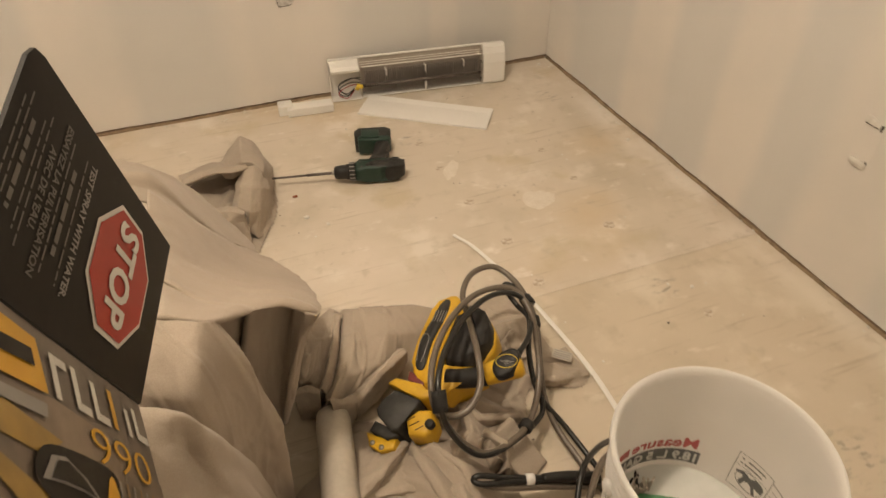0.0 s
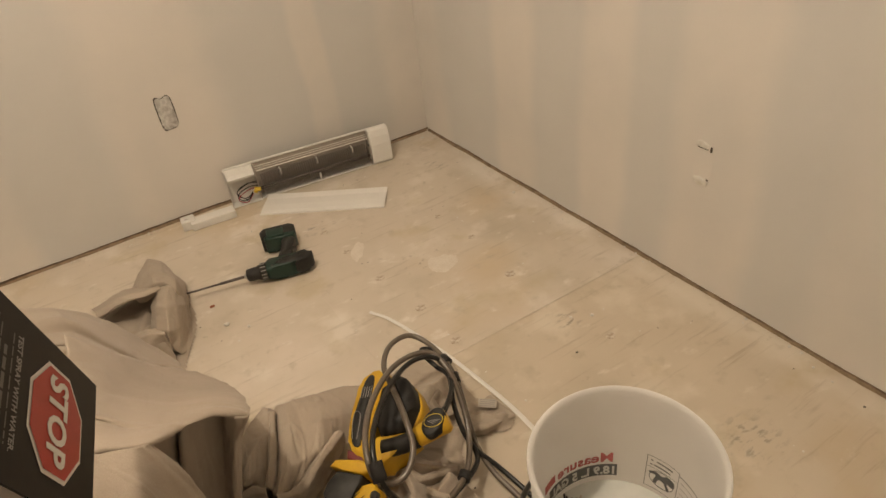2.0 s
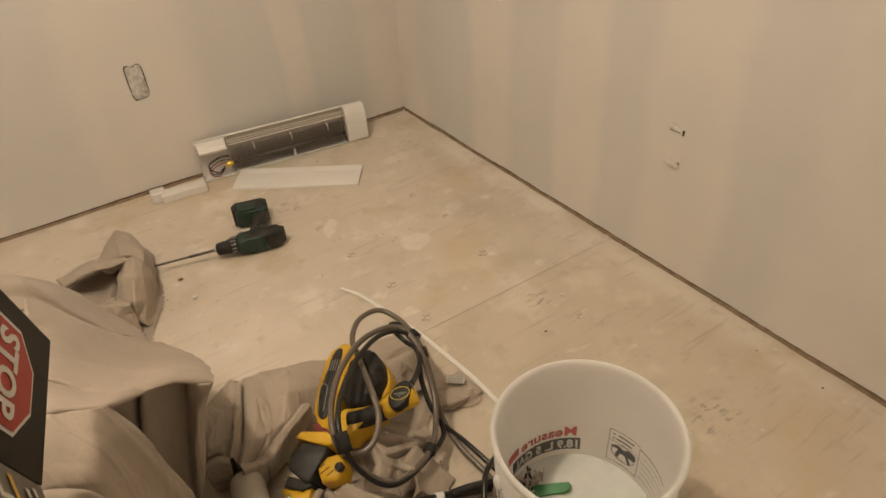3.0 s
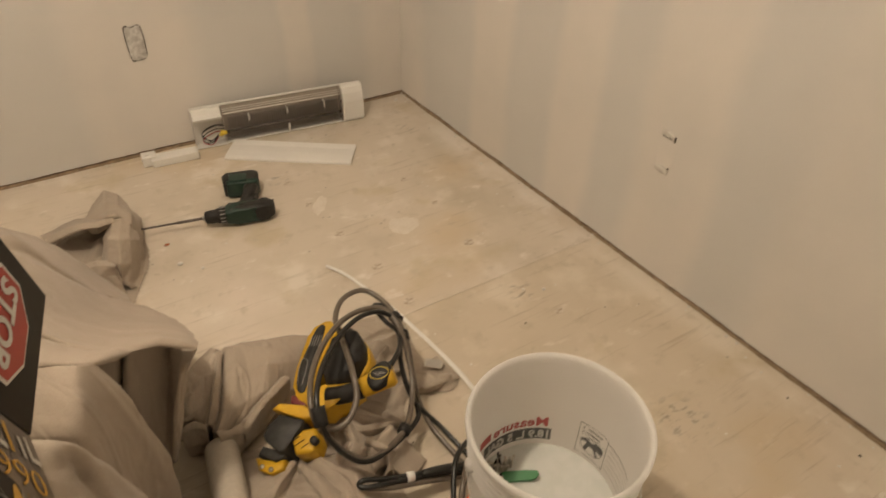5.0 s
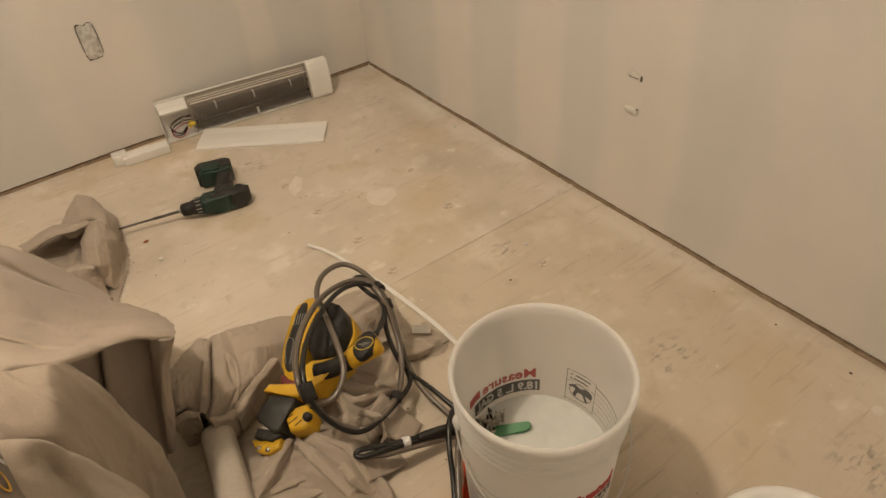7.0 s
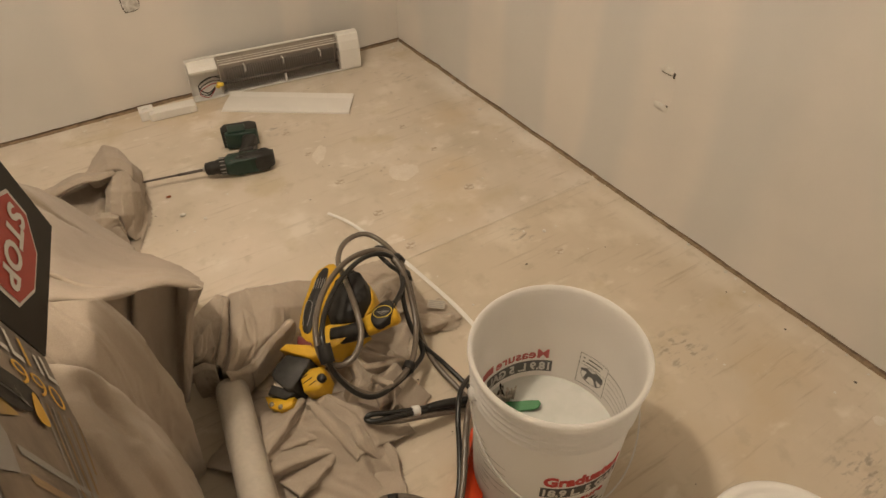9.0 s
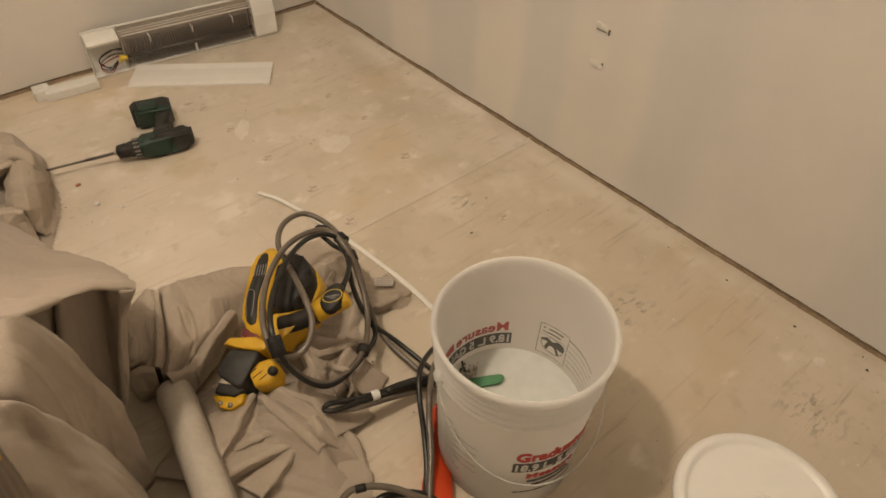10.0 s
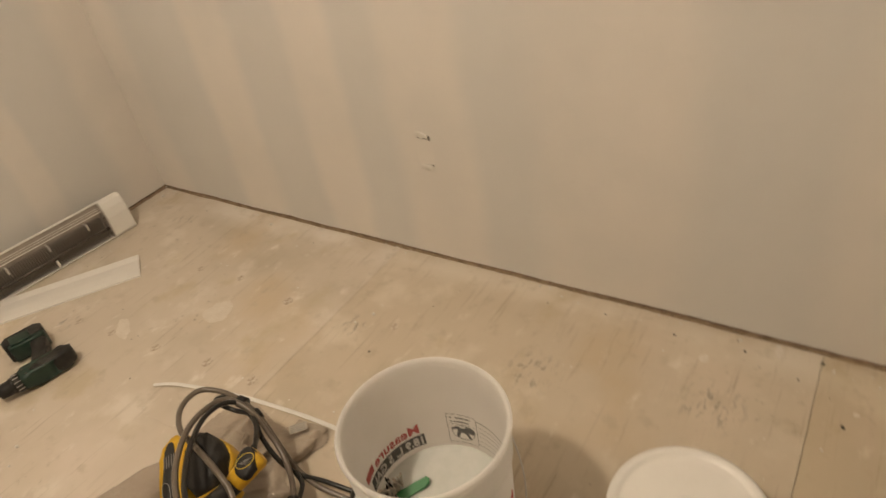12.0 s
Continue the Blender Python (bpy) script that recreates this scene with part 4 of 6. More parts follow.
# the narrow edge that hangs from the nose of the fold
rows = [
    [(-1.259, -1.46, 0.405), (-1.272, -1.43, 0.307), (-1.29, -1.415, 0.225), (-1.308, -1.405, 0.141), (-1.322, -1.395, 0.058)],
    [(-1.244, -1.485, 0.414), (-1.267, -1.46, 0.333), (-1.286, -1.45, 0.259), (-1.303, -1.435, 0.172), (-1.32, -1.415, 0.077)],
    [(-1.23, -1.495, 0.414), (-1.259, -1.465, 0.34), (-1.279, -1.45, 0.254), (-1.293, -1.43, 0.168), (-1.317, -1.413, 0.071)],
    [(-1.225, -1.48, 0.403), (-1.248, -1.43, 0.308), (-1.27, -1.415, 0.212), (-1.285, -1.4, 0.137), (-1.314, -1.39, 0.044)],
]
sheet_part("hanging_edge", rows, cloth, (14, 16), 0.005, 18.0, 6.0)
# the long side that hangs from the hem across to the floor
rows = [
    [(-1.456, -1.621, 0.608), (-1.461, -1.671, 0.606), (-1.468, -1.716, 0.6), (-1.476, -1.736, 0.557), (-1.504, -1.716, 0.425)],
    [(-1.427, -1.621, 0.597), (-1.434, -1.671, 0.594), (-1.442, -1.706, 0.575), (-1.449, -1.716, 0.516), (-1.477, -1.676, 0.338)],
    [(-1.401, -1.616, 0.584), (-1.409, -1.666, 0.573), (-1.416, -1.701, 0.551), (-1.419, -1.696, 0.46), (-1.441, -1.646, 0.249)],
    [(-1.381, -1.616, 0.574), (-1.387, -1.664, 0.557), (-1.393, -1.691, 0.523), (-1.393, -1.681, 0.426), (-1.403, -1.616, 0.156)],
    [(-1.37, -1.609, 0.564), (-1.37, -1.634, 0.515), (-1.368, -1.638, 0.446), (-1.365, -1.621, 0.328), (-1.368, -1.566, 0.033)],
    [(-1.364, -1.604, 0.558), (-1.347, -1.599, 0.489), (-1.333, -1.588, 0.395), (-1.322, -1.568, 0.266), (-1.333, -1.536, 0.004)],
]
rows += [
    [(-1.37, -1.576, 0.53), (-1.356, -1.566, 0.456), (-1.344, -1.551, 0.353), (-1.335, -1.526, 0.217), (-1.348, -1.496, 0.004)],
]
sheet_part("hanging_side", rows, cloth, (18, 20), 0.007, 8.0, 8.0, (0.3, 0, -1))
# the lower fold that bulges in front of it
rows = [
    [(-1.47, -1.73, 0.6), (-1.443, -1.8, 0.676), (-1.44, -1.85, 0.687), (-1.44, -1.89, 0.687), (-1.444, -1.92, 0.673)],
    [(-1.446, -1.73, 0.582), (-1.422, -1.795, 0.654), (-1.419, -1.83, 0.645), (-1.419, -1.86, 0.628), (-1.423, -1.88, 0.589)],
    [(-1.424, -1.73, 0.563), (-1.406, -1.795, 0.642), (-1.406, -1.815, 0.617), (-1.405, -1.845, 0.595), (-1.406, -1.875, 0.564)],
    [(-1.409, -1.72, 0.535), (-1.395, -1.787, 0.619), (-1.405, -1.79, 0.572), (-1.396, -1.812, 0.541), (-1.393, -1.84, 0.497)],
    [(-1.4, -1.69, 0.466), (-1.384, -1.765, 0.562), (-1.384, -1.792, 0.545), (-1.377, -1.81, 0.508), (-1.374, -1.83, 0.463)],
    [(-1.389, -1.65, 0.363), (-1.376, -1.715, 0.456), (-1.371, -1.748, 0.45), (-1.366, -1.775, 0.431), (-1.364, -1.795, 0.397)],
]
rows += [
    [(-1.377, -1.605, 0.222), (-1.365, -1.65, 0.298), (-1.362, -1.685, 0.302), (-1.358, -1.715, 0.296), (-1.358, -1.73, 0.265)],
    [(-1.367, -1.55, 0.017), (-1.356, -1.585, 0.089), (-1.354, -1.61, 0.099), (-1.353, -1.63, 0.09), (-1.353, -1.64, 0.056)],
]
rows = [r + [(r[-1][0] + 0.03, r[-1][1] - 0.01, 0.004)] for r in rows]
sheet_part("lower_fold", rows, cloth, (16, 18), 0.005, 8.0, 9.0, (0.5, 0.3, -1))
# the covered top on which the carton stands
rows = [
    [(-1.46, -1.56, 0.49), (-1.6, -1.58, 0.50), (-2.0, -1.58, 0.50)],
    [(-1.47, -1.655, 0.505), (-1.6, -1.68, 0.53), (-2.0, -1.68, 0.53)],
    [(-1.49, -1.76, 0.56), (-1.6, -1.78, 0.60), (-2.0, -1.78, 0.60)],
    [(-1.48, -1.86, 0.60), (-1.6, -1.86, 0.64), (-2.0, -1.86, 0.62)],
    [(-1.48, -2.05, 0.575), (-1.6, -2.05, 0.58), (-2.0, -2.05, 0.57)],
    [(-1.50, -2.25, 0.54), (-1.6, -2.26, 0.53), (-2.0, -2.26, 0.52)],
]
sheet_part("covered_top", rows, cloth, (8, 8), 0.003, 10.0, 7.0)
# the far side and the two ends that hang from that top to the floor
rows = [
    [(-1.47, -1.55, 0.47), (-1.47, -1.35, 0.36), (-1.49, -1.12, 0.20), (-1.52, -0.85, 0.004)],
    [(-1.70, -1.56, 0.49), (-1.70, -1.32, 0.42), (-1.72, -1.10, 0.24), (-1.74, -0.88, 0.004)],
    [(-2.00, -1.56, 0.49), (-2.00, -1.32, 0.40), (-2.02, -1.10, 0.22), (-2.05, -0.90, 0.004)],
]
sheet_part("far_side", rows, cloth, (12, 12), 0.006, 9.0, 15.0, (0, 0.7, -0.7))
rows = [[(-2.0, y, z), (-2.03, y, z * 0.5), (-2.06, y, 0.004)] for y, z in ((-1.10, 0.22), (-1.35, 0.41), (-1.58, 0.50), (-1.78, 0.60), (-1.86, 0.62), (-2.05, 0.57), (-2.26, 0.52))]
sheet_part("left_side", rows, cloth, (10, 12), 0.008, 9.0, 16.0)
rows = [[(x, -2.25, z), (x + 0.02, -2.27, z * 0.5), (x + 0.03, -2.29, 0.004)] for x, z in ((-1.50, 0.54), (-1.6, 0.53), (-1.8, 0.525), (-2.0, 0.52))]
sheet_part("near_side", rows, cloth, (12, 12), 0.008, 9.0, 17.0)
rows = [[(x, y, z), (x + 0.04, y, z * 0.5), (x + 0.06, y, 0.004)] for x, y, z in ((-1.48, -1.88, 0.59), (-1.48, -2.05, 0.575), (-1.50, -2.25, 0.54))]
sheet_part("right_side", rows, cloth, (12, 12), 0.006, 9.0, 18.0)
# the sheet that runs from the drape to the tool, with its overhanging edge
rows = [
    [(-1.248, -1.286, 0.156), (-1.265, -1.337, 0.146), (-1.281, -1.367, 0.126), (-1.289, -1.359, 0.086), (-1.293, -1.324, 0.016)],
    [(-1.207, -1.194, 0.096), (-1.244, -1.332, 0.146), (-1.264, -1.371, 0.136), (-1.271, -1.356, 0.096), (-1.278, -1.322, 0.016)],
    [(-1.162, -1.117, 0.046), (-1.205, -1.276, 0.121), (-1.237, -1.352, 0.126), (-1.253, -1.372, 0.106), (-1.255, -1.327, 0.016)],
    [(-1.153, -1.137, 0.056), (-1.188, -1.282, 0.116), (-1.22, -1.349, 0.111), (-1.239, -1.383, 0.101), (-1.239, -1.341, 0.016)],
    [(-1.142, -1.121, 0.026), (-1.171, -1.229, 0.056), (-1.203, -1.306, 0.056), (-1.229, -1.373, 0.076), (-1.231, -1.347, 0.016)],
    [(-1.131, -1.133, 0.046), (-1.166, -1.285, 0.106), (-1.2, -1.375, 0.116), (-1.227, -1.415, 0.106), (-1.224, -1.359, 0.016)],
]
rows += [
    [(-1.118, -1.169, 0.076), (-1.148, -1.302, 0.111), (-1.183, -1.38, 0.111), (-1.215, -1.412, 0.096), (-1.211, -1.363, 0.016)],
    [(-1.093, -1.162, 0.066), (-1.118, -1.274, 0.086), (-1.145, -1.363, 0.096), (-1.186, -1.396, 0.066), (-1.183, -1.368, 0.011)],
    [(-1.032, -1.154, 0.036), (-1.076, -1.291, 0.096), (-1.1, -1.348, 0.086), (-1.141, -1.369, 0.046), (-1.141, -1.357, 0.006)],
    [(-0.967, -1.154, 0.016), (-1.025, -1.269, 0.056), (-1.055, -1.312, 0.046), (-1.09, -1.338, 0.026), (-1.092, -1.333, 0.004)],
    [(-0.922, -1.169, 0.004), (-0.968, -1.239, 0.006), (-1.01, -1.299, 0.006), (-1.05, -1.35, 0.004), (-1.056, -1.364, 0.004)],
]
sheet_part("loose_sheet", rows, cloth, (16, 18), 0.009, 12.0, 3.0, (0.5, 0.8, 0.2), crisp=0.8)
# the part that lies in pleats round and before the tool
pile = [(-1.205, -1.429), (-1.165, -1.413), (-1.037, -1.472), (-0.981, -1.323), (-0.906, -1.183), (-0.703, -1.201), (-0.724, -1.363), (-0.677, -1.453), (-0.712, -1.503), (-0.816, -1.467), (-0.88, -1.575), (-0.958, -1.598), (-0.994, -1.662), (-1.004, -1.743), (-1.045, -1.826), (-1.083, -1.9), (-1.232, -1.812), (-1.314, -1.645)]
ridges = [
    (((-1.12, -1.521, 0.05), (-1.191, -1.569, 0.06), (-1.264, -1.618, 0.06)), 0.9, 0.7),
    (((-1.097, -1.534, 0.05), (-1.09, -1.621, 0.07), (-1.071, -1.705, 0.05)), 1.6, 0.6),
    (((-1.074, -1.563, 0.08), (-1.03, -1.644, 0.07), (-1.03, -1.693, 0.04)), 1.8, 0.9),
    (((-1.196, -1.588, 0.03), (-1.116, -1.618, 0.05), (-1.062, -1.651, 0.06)), 0.7, 1.2),
    (((-1.25, -1.62, 0.03), (-1.183, -1.626, 0.04), (-1.109, -1.644, 0.05)), 0.8, 1),
    (((-1.015, -1.674, 0.05), (-1.007, -1.714, 0.03), (-1.02, -1.78, 0.008)), 1.2, 0.5),
    (((-1.114, -1.648, 0.03), (-1.184, -1.695, 0.02)), 0.6, 0.6),
    (((-0.992, -1.559, 0.09), (-1.05, -1.601, 0.08)), 1.2, 1.6),
    (((-0.918, -1.569, 0.07), (-0.988, -1.589, 0.08)), 1.5, 1.1),
    (((-0.989, -1.478, 0.08), (-0.904, -1.533, 0.06)), 1.2, 1.4),
    (((-0.816, -1.479, 0.05), (-0.681, -1.478, 0.015)), 0.8, 1.2),
    (((-0.809, -1.304, 0.05), (-0.736, -1.292, 0.03)), 0.9, 0.9),
]
pleated_part("pleated_part", pile, ridges, cloth, 0.004, high=0.014)
SHEET_FOLDS = [
    ([(-1.154, -1.163, 0.07), (-1.189, -1.301, 0.135), (-1.219, -1.373, 0.135), (-1.237, -1.393, 0.115)], (1, 0), 0.05, 0.012),
    ([(-1.049, -1.322, 0.075), (-1.122, -1.386, 0.105), (-1.183, -1.417, 0.085)], (0.8, -0.6), 0.08, 0.014),
    ([(-1.287, -1.374, 0.11), (-1.262, -1.381, 0.12), (-1.24, -1.395, 0.115)], (-0.2, -1), 0.05, 0.012),
    ([(-1.229, -1.426, 0.12), (-1.193, -1.419, 0.095), (-1.143, -1.38, 0.06)], (0.2, -1), 0.06, 0.014),
]
FOLDS = [
    ([(-1.115, -1.529, 0.064), (-1.189, -1.58, 0.072), (-1.271, -1.631, 0.064)], (0.9, -0.3), 0.1, 0.014),
    ([(-1.106, -1.542, 0.066), (-1.094, -1.627, 0.077), (-1.074, -1.704, 0.049)], (-0.6, -0.8), 0.08, 0.014),
    ([(-1.075, -1.559, 0.077), (-1.035, -1.625, 0.08), (-1.03, -1.697, 0.039)], (-0.5, -0.8), 0.07, 0.014),
    ([(-1.205, -1.59, 0.039), (-1.126, -1.615, 0.055), (-1.058, -1.659, 0.061)], (0.2, -1), 0.09, 0.014),
    ([(-1.27, -1.63, 0.039), (-1.2, -1.637, 0.05), (-1.11, -1.653, 0.044)], (0.5, -0.9), 0.09, 0.014),
    ([(-1.091, -1.652, 0.038), (-1.135, -1.68, 0.038), (-1.206, -1.704, 0.032)], (0.8, -0.5), 0.09, 0.006),
]
FOLDS += [
    ([(-0.988, -1.5, 0.085), (-1, -1.57, 0.09), (-1.048, -1.597, 0.07)], (-1, -0.2), 0.07, 0.014),
    ([(-0.909, -1.558, 0.065), (-0.98, -1.596, 0.08), (-0.975, -1.622, 0.045)], (-0.8, -0.4), 0.07, 0.014),
    ([(-0.988, -1.475, 0.075), (-0.97, -1.537, 0.08), (-0.885, -1.546, 0.055)], (0, -1), 0.06, 0.01),
    ([(-0.797, -1.331, 0.045), (-0.85, -1.372, 0.06), (-0.828, -1.413, 0.04)], (-0.7, -0.7), 0.05, 0.008),
    ([(-0.813, -1.454, 0.025), (-0.769, -1.481, 0.035), (-0.686, -1.475, 0.01)], (0.1, -1), 0.07, 0.008),
    ([(-1.014, -1.672, 0.035), (-1.012, -1.729, 0.025), (-1.033, -1.798, 0.008)], (1, 0.1), 0.06, 0.004),
]
FOLDS += [
    ([(-1.058, -1.646, 0.065), (-1.06, -1.684, 0.065), (-1.037, -1.718, 0.03)], (-0.3, -1), 0.06, 0.012),
    ([(-0.975, -1.573, 0.09), (-0.951, -1.613, 0.09), (-0.958, -1.641, 0.05)], (-0.2, -1), 0.04, 0.012),
]
for k, (crest, facing, back, lip) in enumerate(FOLDS + SHEET_FOLDS):
    sheet_part("fold", fold_rows(crest, facing, back, lip), cloth, (18, 7), 0.006, 16.0, 20.0 + 3 * k, (facing[0], facing[1], 0), crisp=0.6)
tag = part("care_label", boxed(-0.022, 0.022, -0.013, 0.013, 0, 0.0006, m=pose(-0.722, -1.424, 0.026, 0, 0, -42)), "roll", cloth, "small white sewn-in care label")
for k in range(4):
    part("label_print", boxed(-0.018, 0.018, -0.010 + 0.006 * k, -0.0075 + 0.006 * k, 0.0006, 0.001, m=pose(-0.722, -1.424, 0.026, 0, 0, -42)), "textgrey", tag)

# a second heap by the drill bit
second = thing("canvas_sheet", Matrix.Identity(4), "crumpled beige canvas sheet heaped on the plywood", "drop cloth")
heap = [(-1.285, -0.375), (-1.215, -0.42), (-1.190, -0.50), (-1.19, -0.60), (-1.22, -0.70), (-1.27, -0.79), (-1.30, -0.89), (-1.38, -1.0), (-1.5, -1.05), (-1.6, -0.9), (-1.5, -0.62), (-1.45, -0.45), (-1.38, -0.39)]
ridges = [(((-1.30, -0.50, 0.03), (-1.35, -0.62, 0.03), (-1.42, -0.72, 0.04)), 0.9, 0.9), (((-1.45, -0.60, 0.05), (-1.5, -0.85, 0.07)), 0.9, 0.7), (((-1.36, -0.66, 0.03), (-1.32, -0.60, 0.035)), 1.2, 0.9)]
pleated_part("pleated_part", heap, ridges, second, 0.006, seed=5.0)
rows = [
    [(-1.336, -0.353, 0.01), (-1.33, -0.434, 0.05), (-1.322, -0.478, 0.06), (-1.316, -0.456, 0.03)],
    [(-1.288, -0.297, 0.03), (-1.291, -0.447, 0.09), (-1.297, -0.527, 0.1), (-1.297, -0.511, 0.06)],
    [(-1.243, -0.265, 0.05), (-1.257, -0.468, 0.12), (-1.262, -0.551, 0.13), (-1.267, -0.546, 0.09)],
    [(-1.212, -0.305, 0.05), (-1.228, -0.494, 0.12), (-1.236, -0.56, 0.13), (-1.245, -0.56, 0.09)],
    [(-1.196, -0.405, 0.05), (-1.208, -0.561, 0.12), (-1.215, -0.612, 0.12), (-1.227, -0.604, 0.08)],
    [(-1.178, -0.437, 0.02), (-1.198, -0.557, 0.06), (-1.211, -0.598, 0.06), (-1.226, -0.605, 0.03)],
    [(-1.183, -0.49, 0.004), (-1.2, -0.548, 0.004), (-1.213, -0.589, 0.004), (-1.225, -0.613, 0.004)],
]
sheet_part("back_flap", rows, second, (14, 16), 0.005, 15.0, 11.0, (0.4, -0.8, 0.3), crisp=0.8)
rows = [
    [(-1.45, -0.361, 0.01), (-1.435, -0.453, 0.05), (-1.433, -0.48, 0.05), (-1.435, -0.445, 0.02)],
    [(-1.389, -0.37, 0.03), (-1.376, -0.493, 0.09), (-1.372, -0.522, 0.09), (-1.367, -0.45, 0.05)],
    [(-1.341, -0.392, 0.05), (-1.337, -0.515, 0.11), (-1.334, -0.549, 0.11), (-1.329, -0.464, 0.06)],
    [(-1.293, -0.425, 0.06), (-1.294, -0.55, 0.12), (-1.294, -0.574, 0.115), (-1.286, -0.487, 0.07)],
    [(-1.252, -0.44, 0.07), (-1.254, -0.572, 0.13), (-1.249, -0.583, 0.125), (-1.243, -0.494, 0.08)],
]
sheet_part("strap_fold", rows, second, (14, 16), 0.005, 15.0, 12.0, (0.4, -0.8, 0.3), crisp=0.8)
rows = [
    [(-1.265, -0.514, 0.08), (-1.294, -0.567, 0.07), (-1.314, -0.635, 0.05), (-1.316, -0.655, 0.01)],
    [(-1.253, -0.566, 0.12), (-1.283, -0.654, 0.12), (-1.301, -0.708, 0.09), (-1.304, -0.706, 0.03)],
    [(-1.233, -0.588, 0.13), (-1.261, -0.7, 0.14), (-1.278, -0.752, 0.1), (-1.291, -0.742, 0.03)],
    [(-1.219, -0.594, 0.12), (-1.236, -0.683, 0.12), (-1.252, -0.725, 0.08), (-1.278, -0.75, 0.02)],
    [(-1.209, -0.582, 0.09), (-1.212, -0.635, 0.08), (-1.234, -0.676, 0.05), (-1.275, -0.752, 0.01)],
    [(-1.204, -0.537, 0.05), (-1.204, -0.57, 0.03), (-1.23, -0.664, 0.02), (-1.259, -0.742, 0.005)],
    [(-1.204, -0.488, 0.01), (-1.204, -0.578, 0.004), (-1.221, -0.668, 0.004), (-1.262, -0.765, 0.004)],
]
sheet_part("front_lobe", rows, second, (14, 16), 0.005, 15.0, 13.0, (0.4, -0.8, 0.3), crisp=0.8)
rows = [
    [(-1.38, -0.614, 0.04), (-1.377, -0.674, 0.06), (-1.374, -0.717, 0.05), (-1.363, -0.724, 0.02)],
    [(-1.328, -0.677, 0.08), (-1.331, -0.727, 0.1), (-1.334, -0.743, 0.08), (-1.335, -0.742, 0.02)],
    [(-1.285, -0.703, 0.08), (-1.293, -0.756, 0.1), (-1.299, -0.751, 0.07), (-1.308, -0.772, 0.02)],
    [(-1.285, -0.703, 0.04), (-1.289, -0.748, 0.05), (-1.291, -0.756, 0.03), (-1.292, -0.776, 0.004)],
]
sheet_part("tucked_end", rows, second, (14, 16), 0.005, 15.0, 14.0, (0.4, -0.8, 0.3), crisp=0.8)

# tube of paper standing in the folds
tube_roll = thing("paper_roll", Matrix.Identity(4), "off-white paper roll lying against the drop cloth", "paper roll")
bm = lathe(bmesh.new(), [(0.0, 0), (0.026, 0.001), (0.031, 0.006), (0.033, 0.02), (0.033, 0.25), (0.034, 0.42), (0.030, 0.425), (0.0, 0.42)], 32)
axis = (Vector((-1.30, -1.86, 0.085)) - Vector((-1.228, -1.415, 0.062)))
bmesh.ops.transform(bm, matrix=Matrix.Translation((-1.228, -1.415, 0.062)) @ axis.to_track_quat("Z", "Y").to_matrix().to_4x4(), verts=bm.verts)
part("sheet", bm, "roll", tube_roll, smooth=True)
bm = bmesh.new()
turns = [(0.0332 * math.cos(a), 0.0332 * math.sin(a)) for a in [k * 0.05 for k in range(8)]]
for k in range(7):
    (x0, y0), (x1, y1) = turns[k], turns[k + 1]
    bm.faces.new([bm.verts.new(c) for c in ((x0 * 1.02, y0 * 1.02, 0.022), (x1 * 1.02, y1 * 1.02, 0.022), (x1 * 1.045, y1 * 1.045, 0.42), (x0 * 1.045, y0 * 1.045, 0.42))])
bmesh.ops.transform(bm, matrix=Matrix.Translation((-1.228, -1.415, 0.062)) @ axis.to_track_quat("Z", "Y").to_matrix().to_4x4(), verts=bm.verts)
part("loose_edge", bm, "roll", tube_roll)

# ---- sprayer carton ----
d = Vector((-0.0873, -0.3524, 0.9318)).normalized()
e = Vector((0.090, -0.934, -0.345))
e = (e - d * e.dot(d)).normalized()
nrm = d.cross(e)
CORNER = Vector((-1.416, -1.820, 0.691))
carton = thing("carton", Matrix((( -d.x, -e.x, nrm.x, CORNER.x), (-d.y, -e.y, nrm.y, CORNER.y), (-d.z, -e.z, nrm.z, CORNER.z), (0, 0, 0, 1))), "printed sprayer carton with an open black flap", "carton")
LEN, DEEP, THICK = 0.245, 0.36, 0.24
part("body", boxed(-LEN, 0, -DEEP, 0, -THICK, 0, bevel=0.002), "card_grey", carton)


def printed(name, bm, material, parent, level=1, label=""):
    """A flat print a hair above the card."""
    for v in bm.verts:
        v.co.z += 0.0007 * level
    return part(name, bm, material, parent, label)


def poly(pts):
    bm = bmesh.new()
    bm.faces.new([bm.verts.new((x, y, 0)) for x, y in pts])
    return bm


printed("photo_panel", poly([(-LEN + 0.002, -DEEP + 0.002), (-0.002, -DEEP + 0.002), (-0.002, -0.070), (-0.10, -0.050), (-0.165, -0.046), (-LEN + 0.002, -0.058)]), "card_photo", carton, 1)
printed("brand_block", poly([(-0.243, -0.050), (-0.172, -0.046), (-0.176, -0.012), (-0.234, -0.010), (-0.243, -0.020)]), "card_yellow", carton, 2, "yellow brand block")
printed("brand_bar", poly([(-0.240, -0.038), (-0.184, -0.033), (-0.185, -0.022), (-0.240, -0.027)]), "card_black", carton, 3)
printed("pale_bar", poly([(-0.243, -0.065), (-0.180, -0.063), (-0.178, -0.054), (-0.243, -0.057)]), "textgrey", carton, 3)
